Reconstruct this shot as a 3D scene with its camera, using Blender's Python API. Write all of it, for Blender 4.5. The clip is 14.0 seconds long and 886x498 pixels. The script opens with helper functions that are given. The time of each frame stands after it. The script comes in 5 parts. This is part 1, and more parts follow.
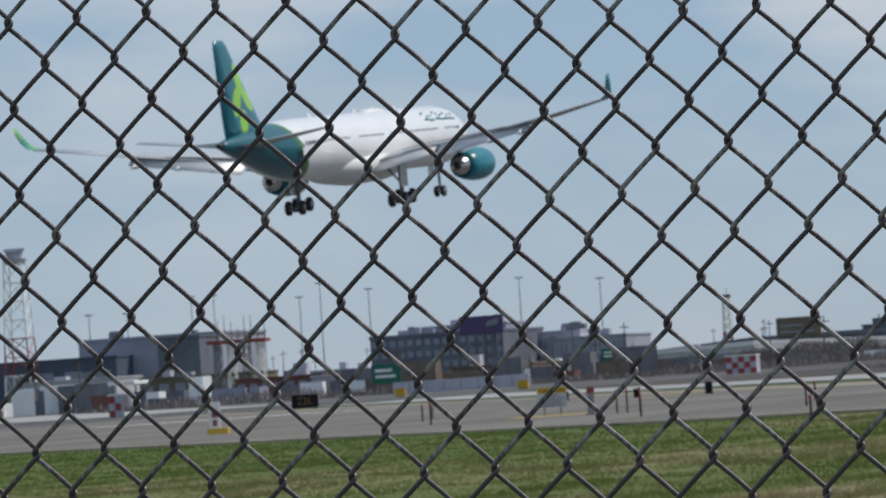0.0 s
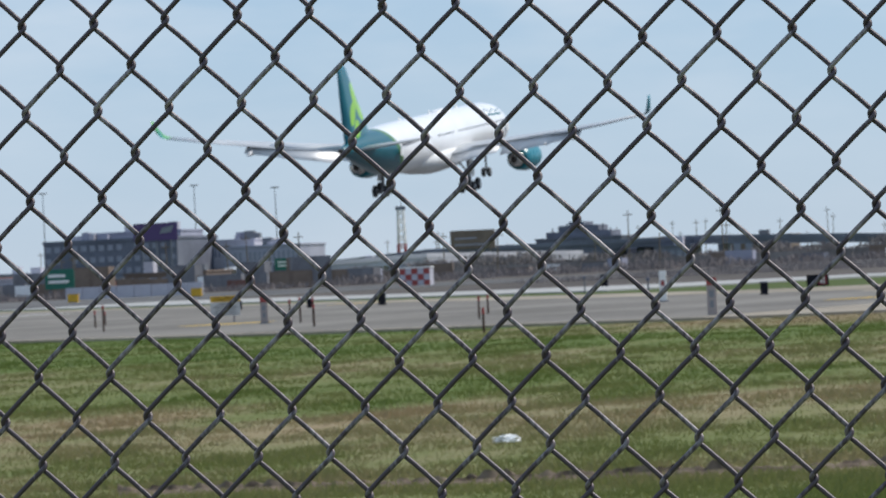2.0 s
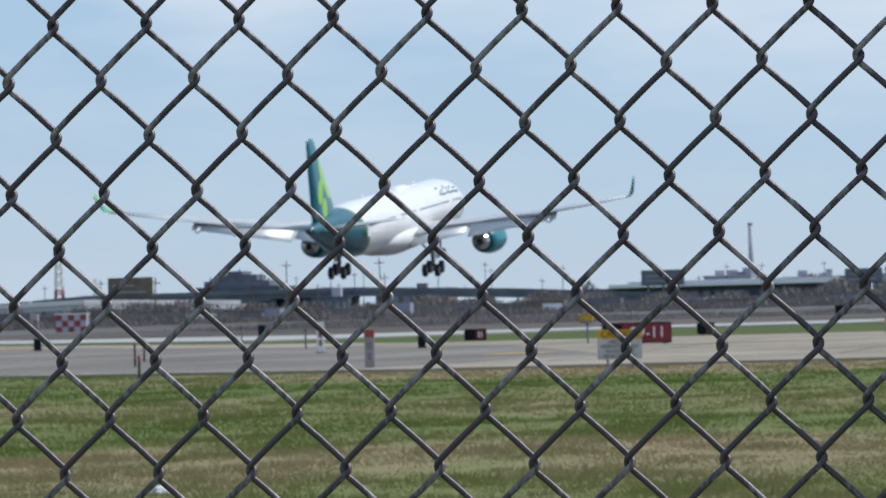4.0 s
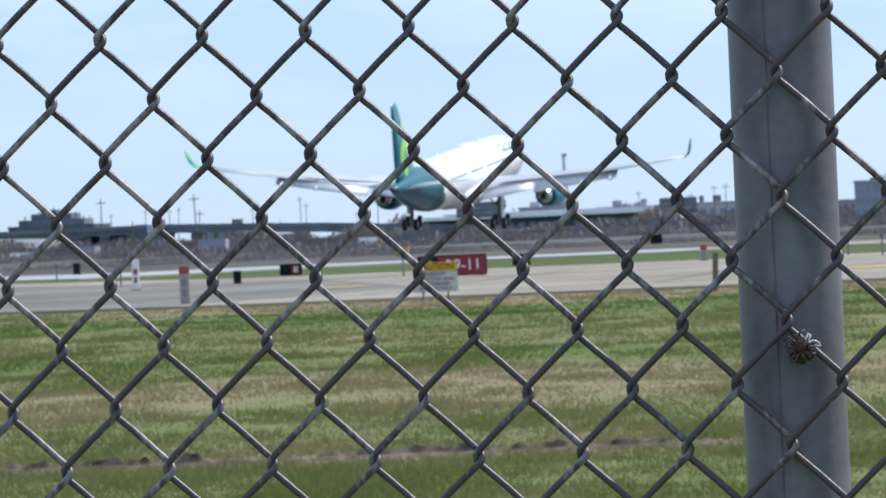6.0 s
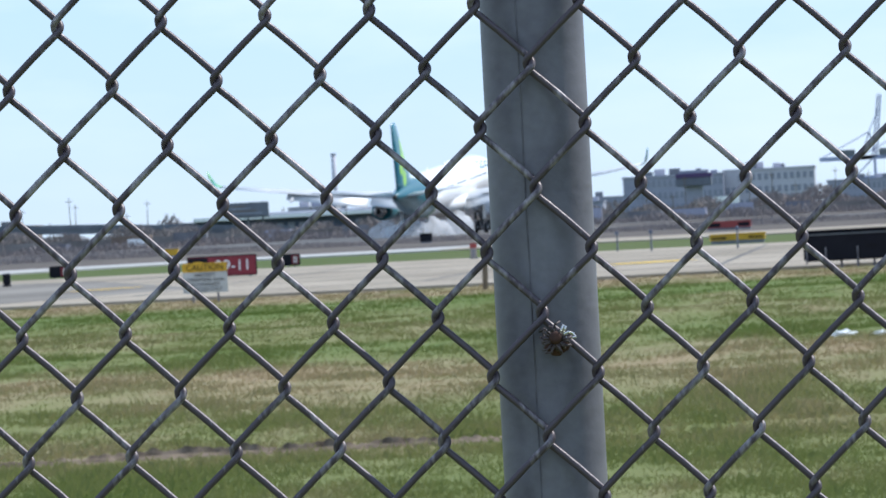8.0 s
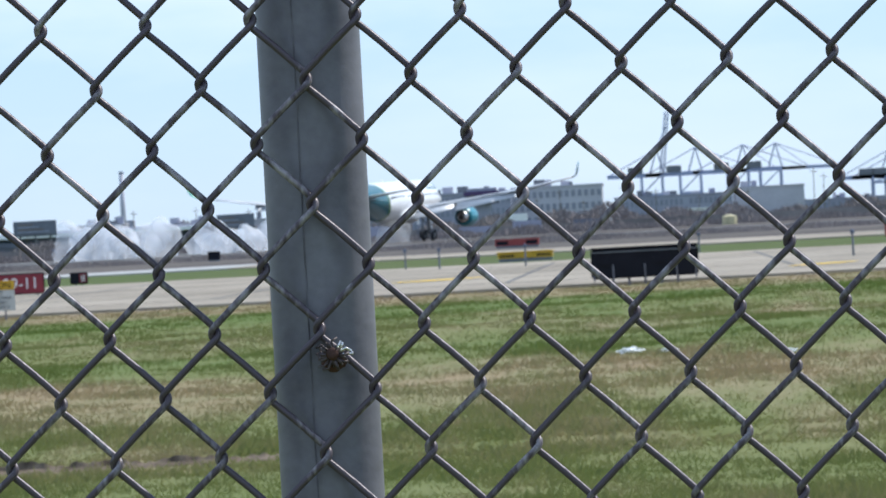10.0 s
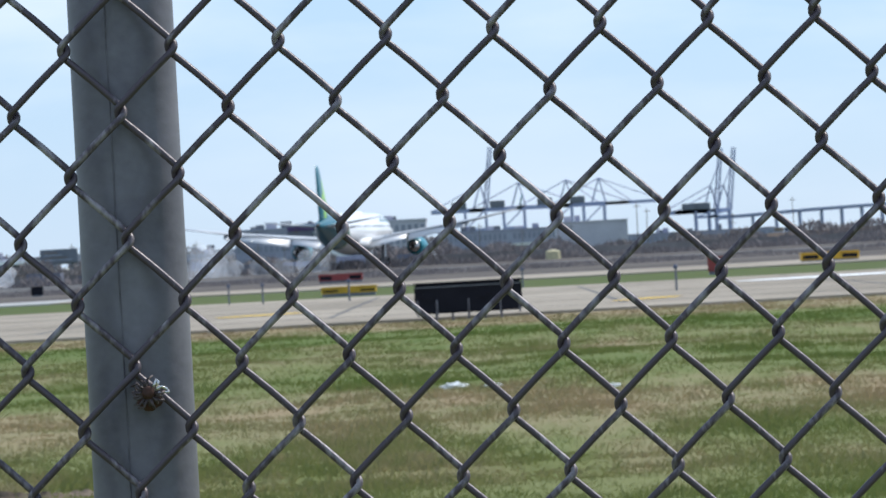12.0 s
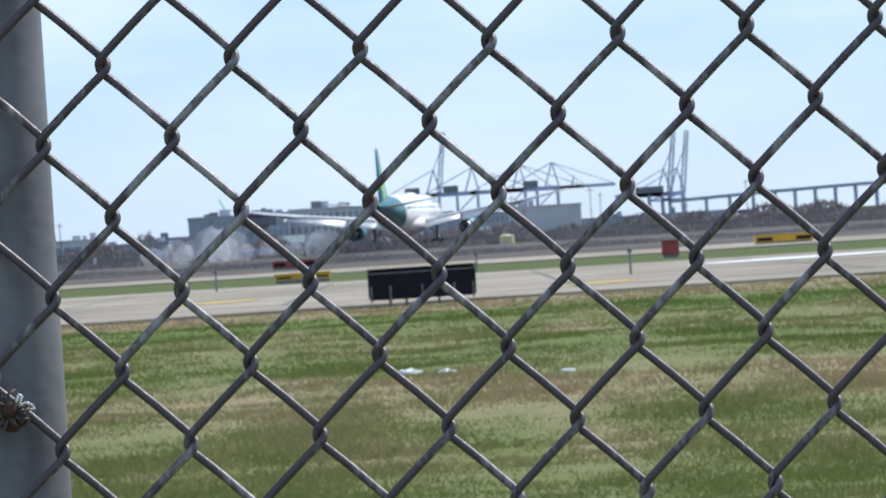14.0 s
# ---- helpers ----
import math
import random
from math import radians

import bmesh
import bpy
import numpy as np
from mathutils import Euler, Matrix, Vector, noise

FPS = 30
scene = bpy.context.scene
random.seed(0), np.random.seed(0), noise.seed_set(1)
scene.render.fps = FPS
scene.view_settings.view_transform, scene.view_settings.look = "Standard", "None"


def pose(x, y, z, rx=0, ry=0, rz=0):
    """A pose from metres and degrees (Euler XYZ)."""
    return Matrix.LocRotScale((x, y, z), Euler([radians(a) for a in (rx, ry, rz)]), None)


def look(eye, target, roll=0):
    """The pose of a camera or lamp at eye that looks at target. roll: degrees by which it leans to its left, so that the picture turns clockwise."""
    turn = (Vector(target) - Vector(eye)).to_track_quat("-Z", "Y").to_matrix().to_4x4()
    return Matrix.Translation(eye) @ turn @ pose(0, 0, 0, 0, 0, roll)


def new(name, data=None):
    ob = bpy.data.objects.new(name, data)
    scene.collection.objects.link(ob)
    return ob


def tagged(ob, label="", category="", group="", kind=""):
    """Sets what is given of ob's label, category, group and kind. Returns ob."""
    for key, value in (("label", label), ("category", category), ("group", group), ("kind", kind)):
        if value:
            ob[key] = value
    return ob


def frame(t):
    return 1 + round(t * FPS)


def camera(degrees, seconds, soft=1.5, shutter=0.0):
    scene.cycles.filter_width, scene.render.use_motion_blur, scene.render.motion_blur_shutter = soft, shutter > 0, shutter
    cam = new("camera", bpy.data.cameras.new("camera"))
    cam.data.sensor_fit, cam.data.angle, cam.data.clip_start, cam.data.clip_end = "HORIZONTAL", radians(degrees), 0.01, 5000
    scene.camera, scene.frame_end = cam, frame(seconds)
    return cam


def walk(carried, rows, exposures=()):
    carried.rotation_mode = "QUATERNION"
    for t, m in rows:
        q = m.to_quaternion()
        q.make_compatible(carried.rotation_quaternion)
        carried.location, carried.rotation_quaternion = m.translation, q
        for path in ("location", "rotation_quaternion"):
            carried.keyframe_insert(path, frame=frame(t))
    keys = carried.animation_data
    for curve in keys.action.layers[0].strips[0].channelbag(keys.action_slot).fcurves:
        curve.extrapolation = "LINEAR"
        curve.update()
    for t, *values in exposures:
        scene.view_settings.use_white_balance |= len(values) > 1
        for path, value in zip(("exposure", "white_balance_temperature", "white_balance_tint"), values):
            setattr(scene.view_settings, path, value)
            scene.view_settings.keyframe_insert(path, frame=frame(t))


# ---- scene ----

def glance(t, x, y, z, yaw, pitch, roll):
    """A camera row: the eye, and its turn to the right, upwards and to its left, in degrees."""
    a, b = radians(yaw), radians(pitch)
    return (t, look((x, y, z), (x + math.sin(a) * math.cos(b), y + math.cos(a) * math.cos(b), z + math.sin(b)), roll))


cam = camera(8.966, 14.0)
cam.data.dof.use_dof = True
cam.data.dof.focus_distance = 3.45
cam.data.dof.aperture_fstop = 128
walk(cam, [
    glance(0, 0.3931, -4.4581, 1.6033, -15.235, 1.318, -3.82),
    glance(0.5, 0.3949, -4.4645, 1.6016, -14.215, 1.079, -4.14),
    glance(1, 0.3930, -4.4667, 1.6002, -13.395, 0.896, -4.13),
    glance(1.5, 0.3862, -4.4640, 1.6003, -12.675, 0.589, -3.35),
    glance(2, 0.3837, -4.4709, 1.6000, -11.998, 0.214, -2.76),
    glance(2.5, 0.3202, -4.1743, 1.5977, -11.119, 0.156, -2.11),
    glance(3, 0.2261, -3.7028, 1.5975, -10.317, 0.506, -1.48),
    glance(3.5, 0.2258, -3.7083, 1.5932, -9.139, 0.510, -1.22),
    glance(4, 0.2035, -3.5484, 1.5925, -8.517, 0.593, -1.62),
    glance(4.2, 0.1884, -3.4300, 1.5917, -7.919, 0.689, -1.76),
    glance(6.3, 0.1824, -3.2589, 1.5840, -6.337, -0.241, -2.54),
    glance(6.5, 0.1819, -3.2612, 1.5833, -5.979, -0.271, -2.54),
    glance(7, 0.1829, -3.2636, 1.5837, -5.511, -0.213, -2.66),
    glance(7.5, 0.1873, -3.2599, 1.5813, -4.571, -0.242, -2.71),
    glance(8, 0.1917, -3.2577, 1.5818, -4.340, -0.258, -3.06),
    glance(8.5, 0.1977, -3.2532, 1.5817, -4.455, -0.304, -3.15),
    glance(9, 0.2044, -3.2497, 1.5814, -3.556, -0.410, -2.89),
    glance(9.2, 0.2022, -3.2550, 1.5808, -3.226, -0.420, -2.96),
    glance(11.3, 0.1968, -3.2550, 1.5802, -1.365, 0.280, -3.05),
    glance(11.5, 0.1975, -3.2548, 1.5806, -1.320, 0.220, -3.03),
    glance(12, 0.1989, -3.1923, 1.5806, -0.382, 0.066, -3.17),
    glance(12.5, 0.1987, -3.1958, 1.5802, -0.409, -0.092, -3.44),
    glance(13, 0.2030, -3.0329, 1.5805, -0.801, -0.244, -3.48),
    glance(13.5, 0.2115, -2.6942, 1.5816, -0.602, -0.262, -3.50),
    glance(14, 0.2115, -2.6600, 1.5801, 0.076, -0.109, -3.67),
], exposures=[(0, -0.83, 6700, 10), (0.5, -0.83, 6700, 10), (1.0, -0.75, 6650, 10), (1.5, -0.6, 6600, 10), (2.5, -0.4, 6500, 10), (3.0, -0.4, 6450, 10), (4.2, -0.48, 6400, 10), (6.3, -0.04, 6200, 10), (9.2, 0.06, 6150, 10), (11.3, -0.14, 6300, 10), (14, -0.05, 6300, 10)])

# ---- light ----
SUN_AZ, SUN_EL = radians(55), radians(47)      # to the right of the fence's normal, and up
SUN_WAY = Vector((math.sin(SUN_AZ) * math.cos(SUN_EL), math.cos(SUN_AZ) * math.cos(SUN_EL), math.sin(SUN_EL)))
sun = new("sun", bpy.data.lights.new("sun", "SUN"))
sun.data.energy, sun.data.angle, sun.data.color = 4.7, radians(0.6), (1.0, 0.95, 0.88)
sun.matrix_world = look(SUN_WAY * 50, (0, 0, 0))
world = bpy.data.worlds.new("sky")
scene.world = world
world.use_nodes = True
wn, wl = world.node_tree.nodes, world.node_tree.links
back = wn["Background"]
sky = wn.new("ShaderNodeTexSky")
sky.sky_type, sky.sun_disc = "NISHITA", False
sky.sun_elevation, sky.sun_rotation = SUN_EL, SUN_AZ
sky.air_density, sky.dust_density, sky.ozone_density = 1.0, 0.0, 3.0
wc = wn.new("ShaderNodeTexCoord")
wm = wn.new("ShaderNodeMapping")
wm.inputs["Scale"].default_value = (9, 9, 34)
cn = wn.new("ShaderNodeTexNoise")
cn.inputs["Scale"].default_value, cn.inputs["Detail"].default_value, cn.inputs["Roughness"].default_value = 1.3, 7, 0.5
cr = wn.new("ShaderNodeValToRGB")
cr.color_ramp.elements[0].position, cr.color_ramp.elements[0].color = 0.44, (0, 0, 0, 1)
cr.color_ramp.elements[1].position, cr.color_ramp.elements[1].color = 0.72, (0.62, 0.62, 0.62, 1)
mixw = wn.new("ShaderNodeMix")
mixw.data_type = "RGBA"
wl.new(wc.outputs["Generated"], wm.inputs["Vector"])
wl.new(wm.outputs["Vector"], cn.inputs["Vector"])
wl.new(cn.outputs["Fac"], cr.inputs["Fac"])
rise = wn.new("ShaderNodeSeparateXYZ")        # the cloud thickens away from the horizon
wl.new(wc.outputs["Generated"], rise.inputs[0])
lift = wn.new("ShaderNodeMapRange")
lift.inputs["From Min"].default_value, lift.inputs["From Max"].default_value = 0.015, 0.065
lift.inputs["To Min"].default_value, lift.inputs["To Max"].default_value = 0.35, 1.35
wl.new(rise.outputs["Z"], lift.inputs["Value"])
cover = wn.new("ShaderNodeMath")
cover.operation = "MULTIPLY"
wl.new(cr.outputs["Color"], cover.inputs[0])
wl.new(lift.outputs["Result"], cover.inputs[1])
wl.new(cover.outputs[0], mixw.inputs[0])
veil = wn.new("ShaderNodeMix")              # thin high haze over the whole sky
veil.data_type = "RGBA"
veil.inputs[0].default_value = 0.72
veil.inputs[7].default_value = (3.35, 5.05, 7.5, 1)
wl.new(sky.outputs["Color"], veil.inputs[6])
wl.new(veil.outputs[2], mixw.inputs[6])
mixw.inputs[7].default_value = (7.4, 7.9, 8.6, 1)
wl.new(mixw.outputs[2], back.inputs["Color"])
back.inputs["Strength"].default_value = 0.145


# ---- materials ----
def coat(name, dark, light, scale=3.0, rough=0.6, metal=0.0, bump=0.15, fine=40.0, stretch=(1, 1, 1), lo=0.35, hi=0.65, spread=0.06):
    """A surface that varies between two colours at a coarse and a fine scale, with fine relief."""
    m = bpy.data.materials.new(name)
    m.use_nodes = True
    n, l = m.node_tree.nodes, m.node_tree.links
    b = n["Principled BSDF"]
    c = n.new("ShaderNodeTexCoord")
    mp = n.new("ShaderNodeMapping")
    mp.inputs["Scale"].default_value = stretch
    l.new(c.outputs["Object"], mp.inputs["Vector"])
    a = n.new("ShaderNodeTexNoise")
    a.inputs["Scale"].default_value, a.inputs["Detail"].default_value = scale, 5
    f = n.new("ShaderNodeTexNoise")
    f.inputs["Scale"].default_value, f.inputs["Detail"].default_value = fine, 3
    for t in (a, f):
        l.new(mp.outputs["Vector"], t.inputs["Vector"])
    add = n.new("ShaderNodeMath")
    add.operation = "MULTIPLY_ADD"
    add.inputs[1].default_value, add.inputs[2].default_value = 0.35, -0.17
    l.new(f.outputs["Fac"], add.inputs[0])
    tot = n.new("ShaderNodeMath")
    l.new(a.outputs["Fac"], tot.inputs[0])
    l.new(add.outputs[0], tot.inputs[1])
    info = n.new("ShaderNodeObjectInfo")
    shift = n.new("ShaderNodeMath")
    shift.operation = "MULTIPLY_ADD"
    shift.inputs[1].default_value, shift.inputs[2].default_value = spread * 2, -spread
    l.new(info.outputs["Random"], shift.inputs[0])
    tot2 = n.new("ShaderNodeMath")
    l.new(tot.outputs[0], tot2.inputs[0])
    l.new(shift.outputs[0], tot2.inputs[1])
    r = n.new("ShaderNodeValToRGB")
    r.color_ramp.elements[0].position, r.color_ramp.elements[0].color = lo, (*dark, 1)
    r.color_ramp.elements[1].position, r.color_ramp.elements[1].color = hi, (*light, 1)
    l.new(tot2.outputs[0], r.inputs["Fac"])
    l.new(r.outputs["Color"], b.inputs["Base Color"])
    rr = n.new("ShaderNodeMapRange")
    rr.inputs["To Min"].default_value, rr.inputs["To Max"].default_value = max(0.04, rough - 0.1), min(1, rough + 0.1)
    l.new(tot.outputs[0], rr.inputs["Value"])
    l.new(rr.outputs["Result"], b.inputs["Roughness"])
    b.inputs["Metallic"].default_value = metal
    if bump:
        bp = n.new("ShaderNodeBump")
        bp.inputs["Strength"].default_value, bp.inputs["Distance"].default_value = bump, 0.4 / fine
        l.new(f.outputs["Fac"], bp.inputs["Height"])
        l.new(bp.outputs["Normal"], b.inputs["Normal"])
    return m


def tint(name, c, rough=0.5, metal=0.0, vary=0.12, scale=2.0, bump=0.05):
    return coat(name, tuple(v * (1 - vary) for v in c), tuple(min(1, v * (1 + vary)) for v in c), scale, rough, metal, bump, scale * 12)


def turf(name, blade):
    """Spring turf: green growth, straw and bare earth in drifts that follow the mowing, by place."""
    m = bpy.data.materials.new(name)
    m.use_nodes = True
    n, l = m.node_tree.nodes, m.node_tree.links
    b = n["Principled BSDF"]
    g = n.new("ShaderNodeNewGeometry")
    mp = n.new("ShaderNodeMapping")
    mp.inputs["Scale"].default_value = (0.55, 0.07, 0.1)
    l.new(g.outputs["Position"], mp.inputs["Vector"])
    a = n.new("ShaderNodeTexNoise")
    a.inputs["Scale"].default_value, a.inputs["Detail"].default_value, a.inputs["Roughness"].default_value = 1.0, 6, 0.62
    l.new(mp.outputs["Vector"], a.inputs["Vector"])
    fine = n.new("ShaderNodeTexNoise")
    fine.inputs["Scale"].default_value, fine.inputs["Detail"].default_value = 2.4, 5
    mq = n.new("ShaderNodeMapping")
    mq.inputs["Scale"].default_value = (1.3, 0.14, 1)
    l.new(g.outputs["Position"], mq.inputs["Vector"])
    l.new(mq.outputs["Vector"], fine.inputs["Vector"])
    # belts of greener and drier growth across the field
    sep = n.new("ShaderNodeSeparateXYZ")
    l.new(g.outputs["Position"], sep.inputs[0])
    wob = n.new("ShaderNodeMath")
    wob.operation = "MULTIPLY_ADD"
    wob.inputs[1].default_value = 12
    l.new(a.outputs["Fac"], wob.inputs[0])
    l.new(sep.outputs["Y"], wob.inputs[2])
    belt = n.new("ShaderNodeMapRange")
    belt.inputs["From Min"].default_value, belt.inputs["From Max"].default_value = 10, 170
    l.new(wob.outputs[0], belt.inputs["Value"])
    ramp = n.new("ShaderNodeValToRGB")
    e = ramp.color_ramp.elements
    e[0].position, e[0].color = 0.0, (0.62, 0.62, 0.62, 1)
    e[1].position, e[1].color = 1.0, (0.62, 0.62, 0.62, 1)
    for p, v in ((0.14, 0.5), (0.18, 0.6), (0.215, 0.40), (0.25, 0.5), (0.30, 0.32), (0.345, 0.30), (0.395, 0.58), (0.44, 0.66), (0.475, 0.5), (0.53, 0.42), (0.60, 0.52), (0.655, 0.74), (0.71, 0.70), (0.745, 0.30), (0.84, 0.24), (0.87, 0.55)):
        e.new(p).color = (v, v, v, 1)
    l.new(belt.outputs["Result"], ramp.inputs["Fac"])
    s1 = n.new("ShaderNodeMath")
    s1.operation = "MULTIPLY_ADD"
    s1.inputs[1].default_value = 0.9
    l.new(a.outputs["Fac"], s1.inputs[0])
    # lush growth up to the edge where the field runs out to the west
    lush = n.new("ShaderNodeMapRange")
    lush.inputs["From Min"].default_value, lush.inputs["From Max"].default_value = -20, -34
    lush.inputs["To Max"].default_value = 0.42
    l.new(sep.outputs["X"], lush.inputs["Value"])
    rim = n.new("ShaderNodeMapRange")
    rim.inputs["From Min"].default_value, rim.inputs["From Max"].default_value = 112, 128
    l.new(sep.outputs["Y"], rim.inputs["Value"])
    both = n.new("ShaderNodeMath")
    both.operation = "MULTIPLY"
    l.new(lush.outputs["Result"], both.inputs[0])
    l.new(rim.outputs["Result"], both.inputs[1])
    s0 = n.new("ShaderNodeMath")
    l.new(ramp.outputs["Color"], s0.inputs[0])
    l.new(both.outputs[0], s0.inputs[1])
    l.new(s0.outputs[0], s1.inputs[2])
    s2 = n.new("ShaderNodeMath")
    s2.operation = "MULTIPLY_ADD"
    s2.inputs[1].default_value = 0.22
    l.new(fine.outputs["Fac"], s2.inputs[0])
    l.new(s1.outputs[0], s2.inputs[2])
    s3 = n.new("ShaderNodeMath")
    s3.operation = "SUBTRACT"
    s3.inputs[1].default_value = 0.49
    l.new(s2.outputs[0], s3.inputs[0])
    last = s3
    if blade:
        s4 = n.new("ShaderNodeMath")
        s4.operation = "MULTIPLY_ADD"
        s4.inputs[1].default_value = 0.14
        l.new(g.outputs["Random Per Island"], s4.inputs[0])
        off = n.new("ShaderNodeMath")
        off.operation = "SUBTRACT"
        off.inputs[1].default_value = 0.07
        l.new(last.outputs[0], s4.inputs[2])
        l.new(s4.outputs[0], off.inputs[0])
        last = off
    c = n.new("ShaderNodeValToRGB")
    k = c.color_ramp.elements
    k[0].position, k[0].color = 0.12, (0.19, 0.15, 0.11, 1)
    k[1].position, k[1].color = 0.82, (0.112, 0.153, 0.038, 1)
    for p, v in ((0.26, (0.295, 0.228, 0.130)), (0.40, (0.240, 0.210, 0.108)), (0.55, (0.170, 0.182, 0.066))):
        k.new(p).color = (*v, 1)
    if not blade:                               # the ground sheet takes the leaf colours, scaled darker
        for q in k:
            q.color = (*(v * 0.92 for v in q.color[:3]), 1)
    l.new(last.outputs[0], c.inputs["Fac"])
    # strips between the pavements: no blades, so grazing darkness is put into the colour
    far = n.new("ShaderNodeMapRange")
    far.inputs["From Min"].default_value, far.inputs["From Max"].default_value = 190, 215
    far.inputs["To Max"].default_value = 0.8
    l.new(sep.outputs["Y"], far.inputs["Value"])
    strip = n.new("ShaderNodeMix")
    strip.data_type = "RGBA"
    l.new(far.outputs["Result"], strip.inputs[0])
    l.new(c.outputs["Color"], strip.inputs[6])
    strip.inputs[7].default_value = (0.068, 0.090, 0.025, 1)
    l.new(strip.outputs[2], b.inputs["Base Color"])
    b.inputs["Roughness"].default_value = 0.85 if blade else 0.95
    b.inputs["Specular IOR Level"].default_value = 0.12
    if blade:                                   # thin leaves let light through
        tr = n.new("ShaderNodeBsdfTranslucent")
        mixs = n.new("ShaderNodeMixShader")
        mixs.inputs[0].default_value = 0.42
        l.new(c.outputs["Color"], tr.inputs["Color"])
        l.new(b.outputs[0], mixs.inputs[1])
        l.new(tr.outputs[0], mixs.inputs[2])
        l.new(mixs.outputs[0], n["Material Output"].inputs["Surface"])
    if not blade:
        bp = n.new("ShaderNodeBump")
        bp.inputs["Strength"].default_value, bp.inputs["Distance"].default_value = 0.35, 0.04
        l.new(fine.outputs["Fac"], bp.inputs["Height"])
        l.new(bp.outputs["Normal"], b.inputs["Normal"])
    return m


def livery(name, kind):
    """Airliner paint, by place on the airframe: white body, teal tail with a green edge; leaf shapes on the fin."""
    m = bpy.data.materials.new(name)
    m.use_nodes = True
    n, l = m.node_tree.nodes, m.node_tree.links
    b = n["Principled BSDF"]
    b.inputs["Roughness"].default_value = 0.28
    b.inputs["Coat Weight"].default_value = 0.3
    co = n.new("ShaderNodeTexCoord")
    sep = n.new("ShaderNodeSeparateXYZ")
    l.new(co.outputs["Object"], sep.inputs[0])

    def calc(op, a, c, d=None):
        q = n.new("ShaderNodeMath")
        q.operation = op
        for k, v in enumerate((a, c, d)):
            if v is None:
                continue
            if isinstance(v, (int, float)):
                q.inputs[k].default_value = v
            else:
                l.new(v, q.inputs[k])
        return q.outputs[0]
    y, z = sep.outputs["Y"], sep.outputs["Z"]
    nz = n.new("ShaderNodeTexNoise")
    nz.inputs["Scale"].default_value = 0.35
    nz.inputs["Detail"].default_value = 5
    l.new(co.outputs["Object"], nz.inputs["Vector"])
    if kind == "body":
        edge = calc("SUBTRACT", y, calc("MULTIPLY", calc("SUBTRACT", z, 6.0), -0.85))
        rp = n.new("ShaderNodeValToRGB")
        rp.color_ramp.interpolation = "CONSTANT"
        mr = n.new("ShaderNodeMapRange")
        mr.inputs["From Min"].default_value, mr.inputs["From Max"].default_value = -40, 40
        l.new(edge, mr.inputs["Value"])
        e = rp.color_ramp.elements
        e[0].position, e[0].color = 0.0, (0.005, 0.115, 0.15, 1)
        e[1].position, e[1].color = (40 - 18.3) / 80, (0.055, 0.19, 0.03, 1)
        e.new((40 - 17.4) / 80).color = (0.91, 0.91, 0.91, 1)
        l.new(mr.outputs["Result"], rp.inputs["Fac"])
        colour = rp.outputs["Color"]
    else:
        acc = None
        for cy, cz, ra, rb, turn in ((-26.7, 13.4, 1.7, 0.8, 66), (-25.0, 11.5, 1.5, 0.7, 40), (-27.4, 11.3, 1.4, 0.8, 104), (-26.2, 9.4, 1.2, 0.8, 84)):
            ca, sa = math.cos(radians(180 - turn)), math.sin(radians(180 - turn))
            dy, dz = calc("SUBTRACT", y, cy), calc("SUBTRACT", z, cz)
            u = calc("ADD", calc("MULTIPLY", dy, ca / ra), calc("MULTIPLY", dz, sa / ra))
            v = calc("ADD", calc("MULTIPLY", dy, -sa / rb), calc("MULTIPLY", dz, ca / rb))
            inside = calc("LESS_THAN", calc("ADD", calc("MULTIPLY", u, u), calc("MULTIPLY", v, v)), 1.0)
            acc = inside if acc is None else calc("MAXIMUM", acc, inside)
        mx = n.new("ShaderNodeMix")
        mx.data_type = "RGBA"
        l.new(acc, mx.inputs[0])
        mx.inputs[6].default_value = (0.006, 0.15, 0.20, 1)
        mx.inputs[7].default_value = (0.30, 0.62, 0.03, 1)
        colour = mx.outputs[2]
    grime = n.new("ShaderNodeMix")
    grime.data_type, grime.blend_type = "RGBA", "MULTIPLY"
    grime.inputs[0].default_value = 0.35
    gr = n.new("ShaderNodeValToRGB")
    gr.color_ramp.elements[0].position, gr.color_ramp.elements[0].color = 0.3, (0.84, 0.84, 0.85, 1)
    gr.color_ramp.elements[1].position = 0.6
    l.new(nz.outputs["Fac"], gr.inputs["Fac"])
    l.new(colour, grime.inputs[6])
    l.new(gr.outputs["Color"], grime.inputs[7])
    l.new(grime.outputs[2], b.inputs["Base Color"])
    return m


